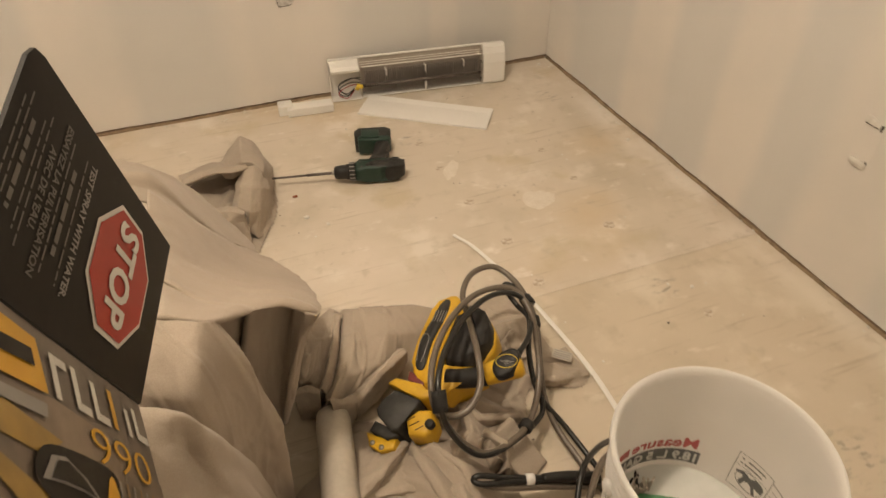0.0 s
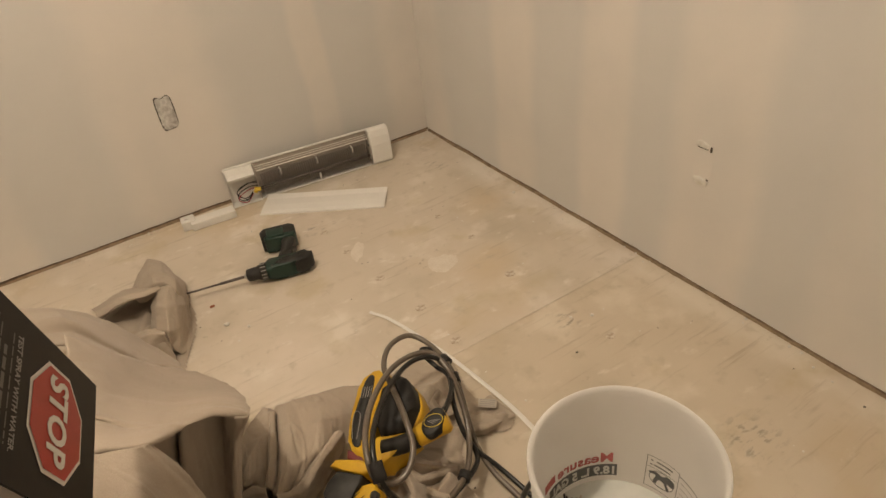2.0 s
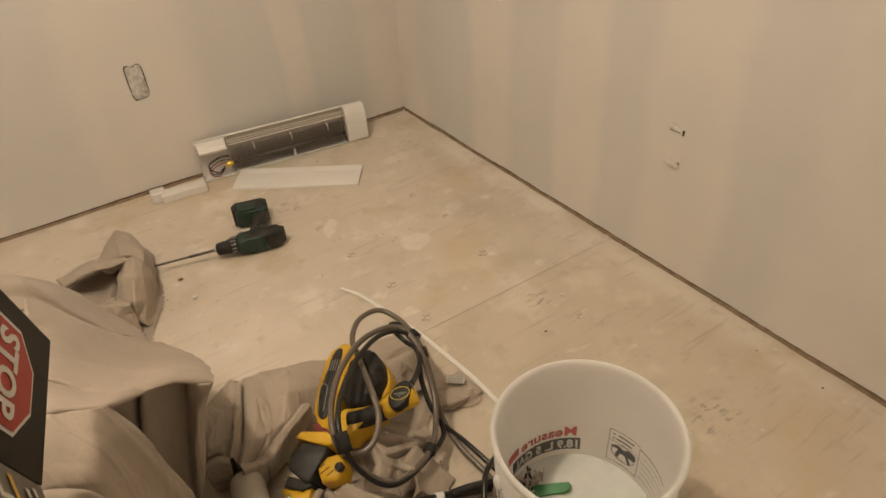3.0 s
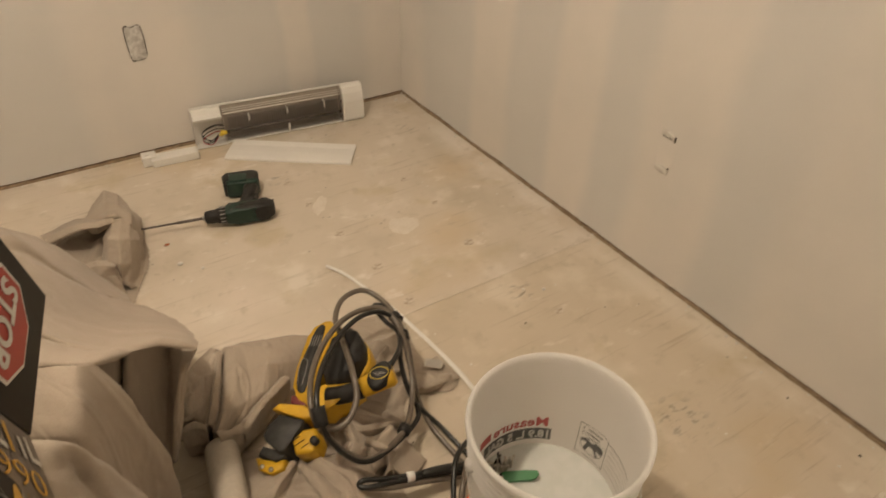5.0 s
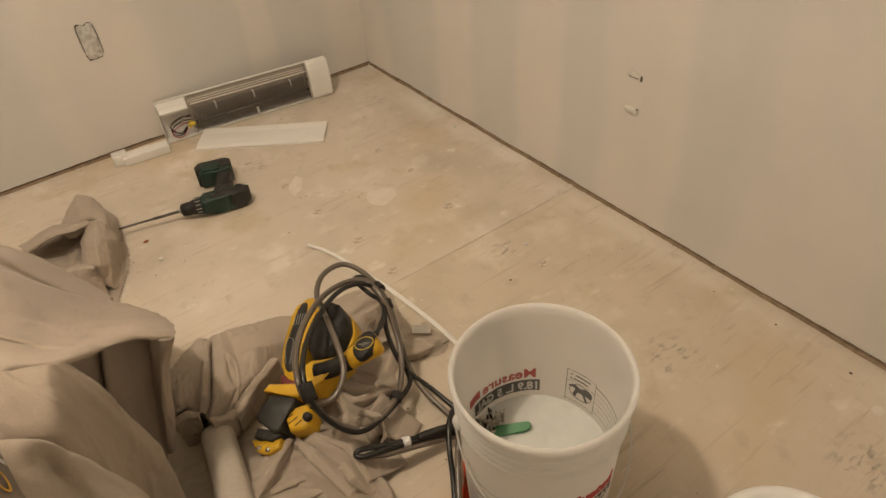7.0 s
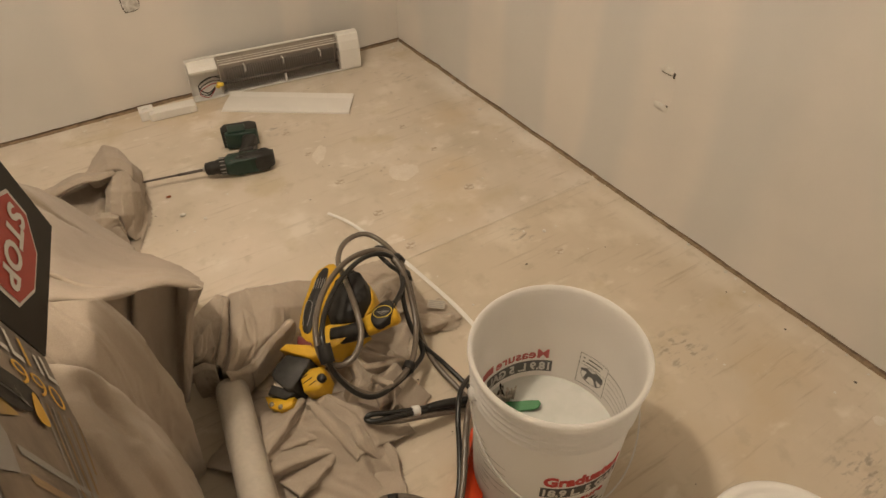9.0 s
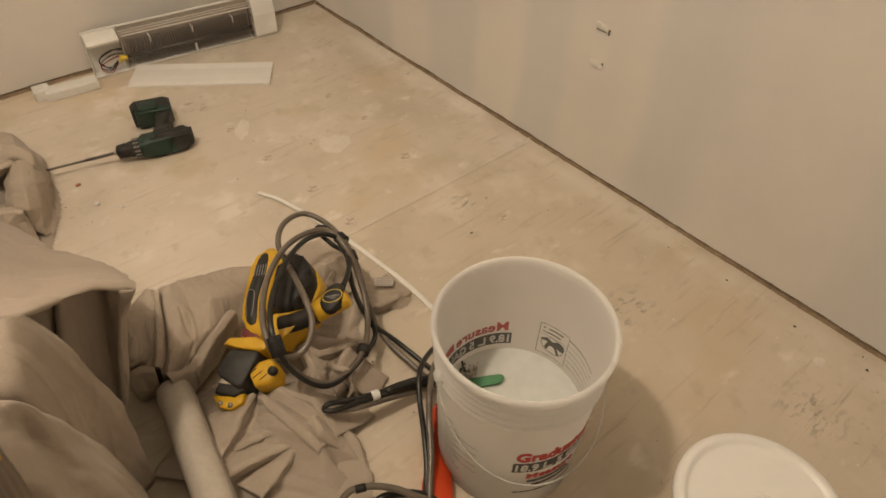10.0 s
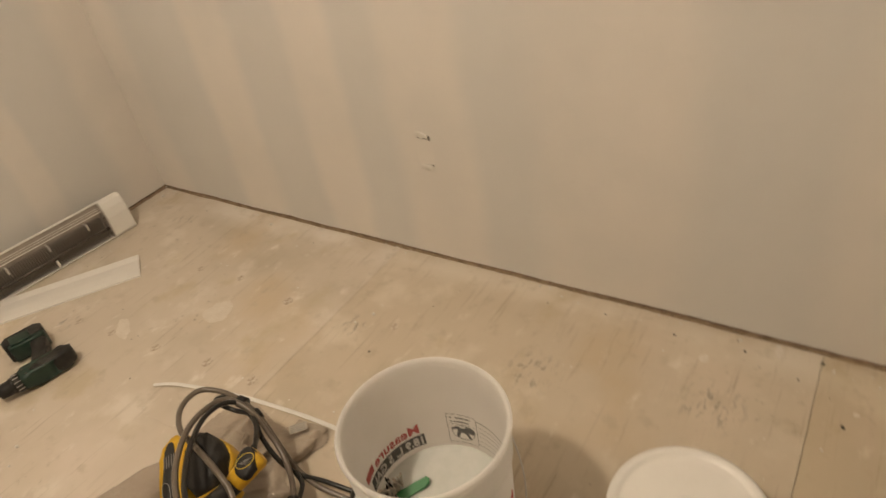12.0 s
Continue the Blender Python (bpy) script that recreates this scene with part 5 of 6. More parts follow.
# product name as plain bars, one for each letter's upright and foot
for k, (mt, h, foot) in enumerate((("card_white", 0.030, 0.014), ("card_white", 0.030, 0.014), ("card_white", 0.028, 0.016), ("card_yellow", 0.030, 0.0), ("card_white", 0.022, 0.0), ("card_white", 0.026, 0.016))):
    x = (-0.162, -0.134, -0.106, -0.076, -0.049, -0.032)[k]
    low = -0.045 + 0.0012 * k
    top = k == 0
    printed("name_bar", poly([(x, low), (x + 0.007, low), (x + 0.007, low + h), (x, low + h)]), mt, carton, 2)
    if foot:
        y = low + h - 0.006 if top else low
        printed("name_bar", poly([(x + 0.0072, y), (x + 0.0072 + foot, y), (x + 0.0072 + foot, y + 0.006), (x + 0.0072, y + 0.006)]), mt, carton, 2)
bm = stretch_to(lettering("990", 0.026, 0.0002, -0.0006), 0.098)
bmesh.ops.translate(bm, vec=(-0.124, -0.076, 0), verts=bm.verts)
printed("model_number", bm, "card_yellow", carton, 3)
printed("pictured_yellow", poly([(-0.243, -0.070), (-0.223, -0.064), (-0.166, -0.073), (-0.190, -0.086), (-0.243, -0.082)]), "card_ochre", carton, 2)
printed("pictured_gun", poly(rounded([(-0.207, -0.100), (-0.194, -0.082), (-0.160, -0.077), (-0.112, -0.078), (-0.098, -0.086), (-0.115, -0.100), (-0.148, -0.112), (-0.185, -0.114)], 3)), "card_black", carton, 4)
rim = [(-0.202, -0.101), (-0.188, -0.086), (-0.172, -0.084), (-0.150, -0.092), (-0.132, -0.105), (-0.155, -0.101), (-0.180, -0.100)]
printed("pictured_gun_trim", poly(rim), "textgrey", carton, 5)
cx, cy = sum(p[0] for p in rim) / 7, sum(p[1] for p in rim) / 7
printed("pictured_gun_trim", poly([(cx + (x - cx) * 0.76, cy + (y - cy) * 0.76) for x, y in rim]), "card_black", carton, 6)
printed("pictured_yellow", poly([(-0.243, -0.097), (-0.236, -0.094), (-0.161, -0.120), (-0.198, -0.130), (-0.243, -0.104)]), "card_ochre", carton, 3)
printed("pictured_yellow", poly(rounded([(-0.115, -0.086), (-0.106, -0.087), (-0.104, -0.112), (-0.120, -0.116), (-0.127, -0.108)], 3)), "card_yellow", carton, 5)
printed("pictured_stones", poly([(-0.243, -0.118), (-0.215, -0.126), (-0.200, -0.145), (-0.205, -0.175), (-0.243, -0.180)]), "textgrey", carton, 2)
for k in range(8):
    x = -0.008 - 0.012 * k
    printed("pictured_boards", poly([(x, -0.082), (x + 0.003, -0.082), (x - 0.020, -0.14 - 0.012 * k), (x - 0.025, -0.14 - 0.012 * k)]), "textgrey" if k % 2 else "card_brown", carton, 2)
for k in range(5):
    y = -0.150 - 0.022 * k
    printed("pictured_boards", poly([(-0.190, y), (-0.06 + 0.01 * k, y - 0.016), (-0.06 + 0.01 * k, y - 0.022), (-0.190, y - 0.008)]), "card_brown" if k % 2 else "textgrey", carton, 2)
f = Vector((0.3071, 0.8803, 0.3617)).normalized()
f = (f - d * f.dot(d)).normalized()
# flap: x = reading direction (towards the hinge), y = up in its text
FL = 0.1465
to_carton = carton.matrix_world.inverted()
fn = (-f).cross(-d)
hinge = CORNER + nrm * 0.001
flap_m = Matrix(((-f.x, -d.x, fn.x, hinge.x), (-f.y, -d.y, fn.y, hinge.y), (-f.z, -d.z, fn.z, hinge.z), (0, 0, 0, 1)))
shape = [(0, 0), (0, -0.250), (-FL + 0.012, -0.250), (-FL + 0.003, -0.246), (-FL, -0.236), (-FL, 0)]
flap = part("flap", outline(bmesh.new(), shape, -0.003, 0), "card_black", carton, "black flap with a red stop sign")
flap.matrix_local = to_carton @ flap_m
part("flap_edge", boxed(-FL - 0.0006, -FL + 0.0002, -0.22, -0.001, -0.0028, -0.0004), "card_brown", flap)
for R, mt, lv in ((0.0545, "card_white", 1), (0.0505, "card_red", 2)):
    printed("stop_sign", poly([(-0.0745 + R * math.cos(math.radians(22.5 + 45 * k)), -0.083 + R * math.sin(math.radians(22.5 + 45 * k))) for k in range(8)]), mt, flap, lv)
bm = stretch_to(lettering("STOP", 0.034, 0.0002, 0.0014), 0.080)
bmesh.ops.translate(bm, vec=(-0.0745 - 0.040, -0.083 - 0.017, 0), verts=bm.verts)
printed("stop_word", bm, "card_white", flap, 3)
for words, y, h, w, mt in (("TEST SPRAY WITH WATER.", -0.157, 0.0078, 0.100, "textgrey"), ("ESSAYEZ LA PULVERISATION", -0.195, 0.0072, 0.106, "textdim"), ("AVEC DE L'EAU.", -0.206, 0.0072, 0.058, "textdim")):
    bm = stretch_to(lettering(words, h, 0.0001, 0.0002), w)
    bmesh.ops.translate(bm, vec=(-0.0745 - w / 2, y, 0), verts=bm.verts)
    printed("flap_text", bm, mt, flap, 1)
for y, w, h in ((-0.165, 0.094, 0.0034), (-0.177, 0.062, 0.0095), (-0.184, 0.094, 0.0034), (-0.213, 0.09, 0.003), (-0.219, 0.075, 0.003), (-0.230, 0.06, 0.0085), (-0.236, 0.09, 0.003), (-0.242, 0.075, 0.003)):
    n = max(3, int(w / 0.014))
    bm = bmesh.new()
    rnd = random.Random(int(-y * 1e4))
    x = -0.0745 - w / 2
    while x < -0.0745 + w / 2:
        l = rnd.uniform(0.006, 0.014)
        bm.faces.new([bm.verts.new(p) for p in ((x, y, 0), (min(x + l, -0.0745 + w / 2), y, 0), (min(x + l, -0.0745 + w / 2), y + h * 0.5, 0), (x, y + h * 0.5, 0))])
        x += l + 0.0022
    printed("flap_text_line", bm, "textdim", flap, 1)

# ---- yellow power tool ----
TX, TY, TZ = Vector((0.9192, -0.1709, 0.3548)), Vector((0.1524, 0.9851, 0.0797)), Vector((-0.3631, -0.0192, 0.9315))
tool = thing("power_tool", Matrix(((TX.x, TY.x, TZ.x, -1.175), (TX.y, TY.y, TZ.y, -1.477), (TX.z, TY.z, TZ.z, 0.062), (0, 0, 0, 1))), "yellow and black corded power tool lying on the drop cloth", "power tool")


def slab(name, pts, lo, hi, bevel, material, label="", per=3):
    return part(name, outline(bmesh.new(), rounded(pts, per) if per else pts, lo, hi, bevel=bevel), material, tool, label, True)


shell = [(0.203, 0.215), (0.244, 0.201), (0.258, 0.179), (0.241, 0.149), (0.208, 0.12), (0.176, 0.082), (0.156, 0.045), (0.138, 0.020), (0.118, 0.070), (0.119, 0.090), (0.143, 0.137), (0.174, 0.178)]
slab("housing", shell, -0.045, 0.022, 0.012, "yellow", "yellow moulded housing")
panel = [(0.213, 0.203), (0.228, 0.195), (0.206, 0.159), (0.168, 0.115), (0.140, 0.065), (0.125, 0.080), (0.146, 0.127), (0.183, 0.171)]
slab("side_panel", panel, 0.010, 0.0245, 0.003, "blackdust", "black side panel")
bm = bmesh.new()
for k in range(5):
    a, b = Vector((0.195 + 0.005 * k, 0.186 - 0.003 * k, 0)), Vector((0.180 + 0.005 * k, 0.165 - 0.003 * k, 0))
    tube(bm, [(a.x, a.y, 0.0248), (b.x, b.y, 0.0248)], 0.0009, 4, 1)
part("panel_print", bm, "textgrey", tool)
part("panel_print", tube(bmesh.new(), [(0.130, 0.088, 0.0248), (0.142, 0.120, 0.0248), (0.158, 0.142, 0.0248), (0.166, 0.130, 0.0248), (0.150, 0.10, 0.0248), (0.138, 0.082, 0.0248)], 0.0008, 4, 4), "textgrey", tool)
dome = [(0.254, 0.172), (0.280, 0.160), (0.289, 0.122), (0.280, 0.085), (0.260, 0.063), (0.222, 0.037), (0.182, 0.058), (0.194, 0.094), (0.222, 0.136)]
slab("motor_cover", dome, -0.06, 0.028, 0.022, "black", "rounded black motor cover")
slab("cover_rim", [(x * 1.02 - 0.004, y * 1.0 - 0.007) for x, y in dome], -0.055, -0.012, 0.010, "yellow")
slab("handle_joint", [(0.160, 0.062), (0.182, 0.055), (0.240, 0.028), (0.244, 0.004), (0.190, 0.010), (0.166, -0.008), (0.147, 0.003), (0.140, 0.024)], -0.035, 0.024, 0.010, "yellow", per=0)
part("grip", tube(bmesh.new(), [(0.178, 0.032, 0.012), (0.205, 0.020, 0.012), (0.232, 0.010, 0.014), (0.252, 0.004, 0.015)], 0.019, 16, 4), "black", tool, "black rubber grip", True)
part("handle_end", tube(bmesh.new(), [(0.238, 0.009, 0.012), (0.265, 0.006, 0.014), (0.300, 0.002, 0.016), (0.321, 0.000, 0.016)], 0.023, 20, 5, taper=lambda t: (0.84 + 0.3 * t) if t < 0.85 else (1.09 - 1.4 * (t - 0.85))), "yellow", tool, "yellow handle end", True)
slab("end_badge", [(0.268, 0.003), (0.287, 0.022), (0.314, 0.024), (0.324, 0.008), (0.313, -0.012), (0.288, -0.026), (0.270, -0.021)], 0.022, 0.042, 0.006, "black", "black end badge")
part("badge_ring", tube(bmesh.new(), [(0.297 + 0.019 * math.cos(0.3 + a), 0.0 + 0.015 * math.sin(a), 0.0425) for a in [k * math.pi / 8 for k in range(17)]], 0.0008, 5, 2), "wirenut", tool)
bm = bmesh.new()
for k in range(4):
    tube(bm, [(0.286 + 0.004 * k, 0.007 - 0.002 * k, 0.0425), (0.294 + 0.005 * k, -0.006 - 0.0005 * k, 0.0425)], 0.0008, 4, 1)
part("badge_print", bm, "textgrey", tool)
slab("trigger_band", [(0.110, 0.078), (0.140, 0.046), (0.126, 0.029), (0.102, 0.060)], -0.03, 0.020, 0.005, "maroon", "dark red band", per=0)
slab("collar", [(0.064, 0.066), (0.082, 0.071), (0.129, 0.036), (0.146, 0.001), (0.121, 0.004), (0.087, 0.040)], -0.035, 0.026, 0.007, "yellow", per=0)
def shrunk(pts, k):
    cx, cy = sum(p[0] for p in pts) / len(pts), sum(p[1] for p in pts) / len(pts)
    return [(cx + (x - cx) * k, cy + (y - cy) * k) for x, y in pts]


slab("gear_housing", shrunk([(0.076, 0.055), (0.126, 0.008), (0.112, -0.012), (0.084, -0.020), (0.066, -0.042), (0.048, -0.036), (0.026, 0.010), (0.025, 0.026), (0.043, 0.044)], 0.88), -0.04, 0.020, 0.005, "blackdust", "dusty black gear housing", per=0)
slab("side_cover", shrunk([(0.078, -0.014), (0.108, -0.004), (0.134, -0.014), (0.136, -0.042), (0.122, -0.062), (0.106, -0.066), (0.076, -0.050)], 0.9), -0.040, 0.014, 0.009, "yellow", "yellow cover", per=0)
bm = bmesh.new()
for k in range(3):
    tube(bm, [(0.075 + 0.010 * k, -0.022 - 0.012 * k, 0.0142), (0.100 + 0.006 * k, -0.020 - 0.012 * k, 0.0142)], 0.0012, 4, 1)
part("cover_slots", bm, "black", tool)
part("lock_knob", lathe(bmesh.new(), [(0, 0), (0.009, 0), (0.009, 0.010), (0.007, 0.013), (0, 0.013)], 20, pose(0.125, -0.047, 0.010)), "black", tool, smooth=True)
slab("nose", [(0.020, 0.010), (0.048, -0.020), (0.060, -0.038), (0.036, -0.038), (0.006, -0.006)], -0.030, 0.008, 0.005, "blackdust", per=0)
slab("shoe", [(-0.004, -0.002), (0.006, -0.008), (0.028, -0.034), (0.054, -0.040), (0.043, -0.056), (0.016, -0.052), (-0.002, -0.032)], -0.030, 0.000, 0.004, "yellow", "yellow shoe at the nose", per=0)
for x, y in ((0.006, -0.03), (0.022, -0.046)):
    part("shoe_screw", lathe(bmesh.new(), [(0, 0), (0.005, 0), (0.005, 0.003), (0, 0.004)], 12, pose(x, y, -0.0005)), "chrome", tool, smooth=True)

# ---- cables, coiled and taped, over the tool and on to the bucket ----
cables = thing("coiled_cable", Matrix.Identity(4), "grey and black cables coiled over the tool and taped together", "cable")
GREY = [
    [(-0.937, -1.401, 0.2), (-0.963, -1.5, 0.22), (-0.98, -1.554, 0.2), (-1.012, -1.584, 0.185), (-1.044, -1.586, 0.18), (-1.072, -1.58, 0.205), (-1.07, -1.549, 0.23), (-1.045, -1.497, 0.24), (-0.996, -1.435, 0.24), (-0.923, -1.369, 0.22), (-0.856, -1.34, 0.2), (-0.812, -1.355, 0.19), (-0.803, -1.411, 0.17), (-0.812, -1.461, 0.13), (-0.832, -1.513, 0.1), (-0.872, -1.568, 0.08), (-0.918, -1.602, 0.08), (-0.99, -1.623, 0.09), (-1.038, -1.606, 0.13), (-1.068, -1.583, 0.19)],
    [(-0.937, -1.401, 0.2), (-0.921, -1.332, 0.2), (-0.875, -1.273, 0.19), (-0.82, -1.259, 0.18), (-0.793, -1.297, 0.17), (-0.786, -1.361, 0.16), (-0.796, -1.427, 0.14), (-0.814, -1.483, 0.1), (-0.823, -1.522, 0.06), (-0.824, -1.578, 0.03), (-0.813, -1.651, 0.014), (-0.81, -1.694, 0.012), (-0.802, -1.729, 0.012)],
    [(-0.797, -1.724, 0.02), (-0.858, -1.707, 0.03), (-0.925, -1.694, 0.05), (-0.977, -1.685, 0.065), (-1.02, -1.665, 0.07)],
    [(-0.741, -1.666, 0.02), (-0.799, -1.699, 0.06), (-0.858, -1.754, 0.09), (-0.894, -1.796, 0.07), (-0.933, -1.848, 0.05), (-0.976, -1.896, 0.03), (-1.02, -1.96, 0.02)],
    [(-1.14, -1.83, 0.05), (-1.088, -1.807, 0.055), (-1.048, -1.825, 0.055), (-1.017, -1.855, 0.05), (-0.997, -1.883, 0.04), (-0.961, -1.926, 0.02), (-0.93, -1.98, 0.012)],
]
BLACK = [
    [(-0.876, -1.497, 0.178), (-0.83, -1.447, 0.14), (-0.801, -1.41, 0.14), (-0.787, -1.372, 0.15), (-0.788, -1.326, 0.16), (-0.812, -1.308, 0.168), (-0.818, -1.325, 0.165), (-0.808, -1.36, 0.15), (-0.803, -1.403, 0.15), (-0.83, -1.458, 0.13), (-0.842, -1.506, 0.1), (-0.833, -1.536, 0.06), (-0.809, -1.58, 0.03), (-0.793, -1.646, 0.014), (-0.788, -1.692, 0.012)],
    [(-0.881, -1.505, 0.178), (-0.822, -1.443, 0.16), (-0.797, -1.39, 0.17), (-0.827, -1.368, 0.2), (-0.883, -1.377, 0.22), (-0.952, -1.422, 0.235), (-1.011, -1.481, 0.245), (-1.05, -1.535, 0.245), (-1.066, -1.576, 0.225), (-1.059, -1.598, 0.17), (-1.028, -1.62, 0.115), (-0.986, -1.627, 0.09), (-0.909, -1.599, 0.07), (-0.846, -1.559, 0.05), (-0.835, -1.534, 0.07)],
    [(-0.807, -1.715, 0.03), (-0.851, -1.698, 0.04), (-0.918, -1.684, 0.06), (-0.98, -1.669, 0.075), (-1.021, -1.655, 0.085), (-1.034, -1.656, 0.08), (-1.022, -1.668, 0.078), (-0.977, -1.680, 0.075), (-0.924, -1.688, 0.058), (-0.856, -1.700, 0.04), (-0.805, -1.712, 0.02)],
    [(-0.73, -1.643, 0.02), (-0.787, -1.669, 0.06), (-0.845, -1.708, 0.09), (-0.880, -1.750, 0.075), (-0.908, -1.797, 0.05), (-0.942, -1.847, 0.03), (-0.985, -1.895, 0.02), (-1.03, -1.95, 0.012)],
]
for c in GREY:
    part("grey_cord", tube(bmesh.new(), c, 0.0062, 12, 6), "cord_grey", cables, smooth=True)
for c in BLACK:
    part("black_cord", tube(bmesh.new(), c, 0.0055, 12, 6), "cord_black", cables, smooth=True)
part("black_cord", tube(bmesh.new(), [(-1.072, -1.841, 0.012), (-1.039, -1.839, 0.02), (-1.01, -1.859, 0.03), (-0.984, -1.884, 0.03), (-0.966, -1.917, 0.02), (-0.966, -1.94, 0.012)], 0.0075, 12, 6), "cord_black", cables, smooth=True)
part("plug_end", tube(bmesh.new(), [(-0.808, -1.712, 0.035), (-0.845, -1.700, 0.045), (-0.885, -1.691, 0.055), (-0.912, -1.686, 0.060)], 0.012, 14, 4, taper=lambda t: 1.2 - 0.55 * t, flat=0.7), "cord_black", cables, "black moulded plug end", True)
for c, r, mt, lb in (([(-0.930, -1.684, 0.062), (-0.944, -1.681, 0.066)], 0.0105, "tape_w", "white tape wrap"), ([(-0.788, -1.352, 0.158), (-0.786, -1.372, 0.156)], 0.014, "black", "black tape wrap"), ([(-0.793, -1.402, 0.15), (-0.799, -1.422, 0.144)], 0.013, "black", "black tape wrap"), ([(-1.062, -1.560, 0.228), (-1.068, -1.588, 0.205)], 0.014, "black", "black tape wrap"), ([(-0.888, -1.582, 0.076), (-0.902, -1.592, 0.074)], 0.0135, "black", "black tape wrap"), ([(-1.075, -1.811, 0.0555), (-1.058, -1.819, 0.0555)], 0.0075, "black", "black tape wrap")):
    part("tape_wrap", tube(bmesh.new(), c, r, 14, 3), mt, cables, lb, True)

# orange handle lying beside the bucket
handle = obj("orange_handle", outline(bmesh.new(), rounded([(-0.834, -1.752), (-0.852, -1.800), (-0.872, -1.830), (-0.900, -1.850), (-0.915, -1.885), (-0.955, -1.93), (-0.985, -1.92), (-0.985, -1.885), (-0.950, -1.850), (-0.915, -1.822), (-0.885, -1.800), (-0.858, -1.762)], 4), 0.001, 0.022, bevel=0.006), "orange", smooth=True)
tagged(handle, "orange-red plastic tool handle lying beside the bucket", "tool handle")

# ---- cordless drill lying on its side ----
drill = thing("cordless_drill", pose(-0.838, -0.600, 0.0, 0, 0, -14), "dark green cordless drill with a long bit, lying on the plywood", "drill")
# x runs back along the body; the handle goes out along +y
dz = 0.036
prof = [(0.0, 0.0), (0.012, 0.0), (0.019, 0.004), (0.021, 0.02), (0.021, 0.035), (0.0235, 0.038), (0.0235, 0.046), (0.0, 0.046)]
part("chuck", lathe(bmesh.new(), prof, 24, pose(-0.178, 0, dz, 0, 90, 0)), "black", drill, "black keyless chuck", True)
part("clutch_ring", lathe(bmesh.new(), [(0, 0), (0.024, 0), (0.027, 0.003), (0.027, 0.018), (0, 0.018)], 24, pose(-0.133, 0, dz, 0, 90, 0)), "blackdust", drill, smooth=True)
bm = bmesh.new()
for k in range(14):
    a = 2 * math.pi * k / 14
    box(bm, 0, 0.016, -0.0012, 0.0012, 0.0265, 0.0285, m=pose(-0.132, 0, dz) @ Matrix.Rotation(a, 4, "X"))
part("clutch_marks", bm, "textgrey", drill)
body = [(-0.116, -0.024), (-0.06, -0.026), (-0.01, -0.024), (0.022, -0.018), (0.030, 0.0), (0.024, 0.018), (-0.005, 0.024), (-0.05, 0.025), (-0.09, 0.026), (-0.116, 0.024)]
part("body", outline(bmesh.new(), rounded(body, 3), 0.010, 0.060, bevel=0.014), "green", drill, "dark green plastic body", True)
part("rear_cap", outline(bmesh.new(), rounded([(-0.030, -0.025), (0.012, -0.022), (0.031, -0.011), (0.034, 0.007), (0.024, 0.021), (-0.012, 0.025), (-0.026, 0.01), (-0.034, -0.01)], 3), 0.009, 0.0615, bevel=0.012), "blackdust", drill, smooth=True)
part("grip_panel", outline(bmesh.new(), rounded([(-0.085, -0.010), (-0.04, -0.022), (0.0, -0.018), (0.01, 0.0), (-0.03, 0.010), (-0.07, 0.008)], 3), 0.050, 0.0625, bevel=0.004), "blackdust", drill, smooth=True)
part("selector", boxed(-0.072, -0.058, -0.012, 0.004, 0.058, 0.065, bevel=0.002), "black", drill)
grip = [(-0.072, 0.022), (-0.028, 0.022), (-0.022, 0.060), (-0.012, 0.095), (-0.006, 0.136), (-0.046, 0.140), (-0.052, 0.095), (-0.062, 0.055)]
part("handle", outline(bmesh.new(), rounded(grip, 3), 0.014, 0.056, bevel=0.012), "blackdust", drill, "grey-black rubber handle", True)
part("trigger", outline(bmesh.new(), rounded([(-0.074, 0.030), (-0.060, 0.030), (-0.056, 0.056), (-0.068, 0.058)], 3), 0.024, 0.046, bevel=0.005), "black", drill, smooth=True)
part("battery_seat", outline(bmesh.new(), [(-0.100, 0.138), (-0.008, 0.132), (0.002, 0.148), (0.000, 0.158), (-0.103, 0.164)], 0.006, 0.062, bevel=0.006), "green", drill, smooth=True)
part("battery", outline(bmesh.new(), [(-0.111, 0.158), (0.002, 0.150), (0.004, 0.192), (-0.012, 0.206), (-0.099, 0.208), (-0.113, 0.190)], 0.0, 0.066, bevel=0.008), "blackdust", drill, "black battery pack", True)
part("battery_side", outline(bmesh.new(), [(-0.092, 0.144), (-0.036, 0.140), (-0.034, 0.184), (-0.090, 0.190)], 0.056, 0.0685, bevel=0.003), "green", drill, smooth=True)
for x, y in ((-0.10, 0.014), (-0.095, -0.014), (-0.046, 0.016)):
    part("case_screw", lathe(bmesh.new(), [(0, 0), (0.0035, 0), (0.0035, 0.002), (0, 0.002)], 10, pose(x, y, 0.0585)), "steel", drill)
part("long_bit", tube(bmesh.new(), [(-0.172, 0, dz), (-0.26, 0.0, dz - 0.002)], 0.0045, 10, 2), "steel", drill, "long rusty steel bit", True)
part("bit_shank", tube(bmesh.new(), [(-0.255, 0, dz - 0.002), (-0.40, 0.001, dz - 0.006)], 0.0032, 10, 2), "steel", drill, smooth=True)
part("bit_collar", lathe(bmesh.new(), [(0, 0), (0.007, 0.001), (0.009, 0.008), (0, 0.008)], 16, pose(-0.186, 0, dz, 0, 90, 0)), "chrome", drill, smooth=True)


# ---- outlet openings in the two walls ----


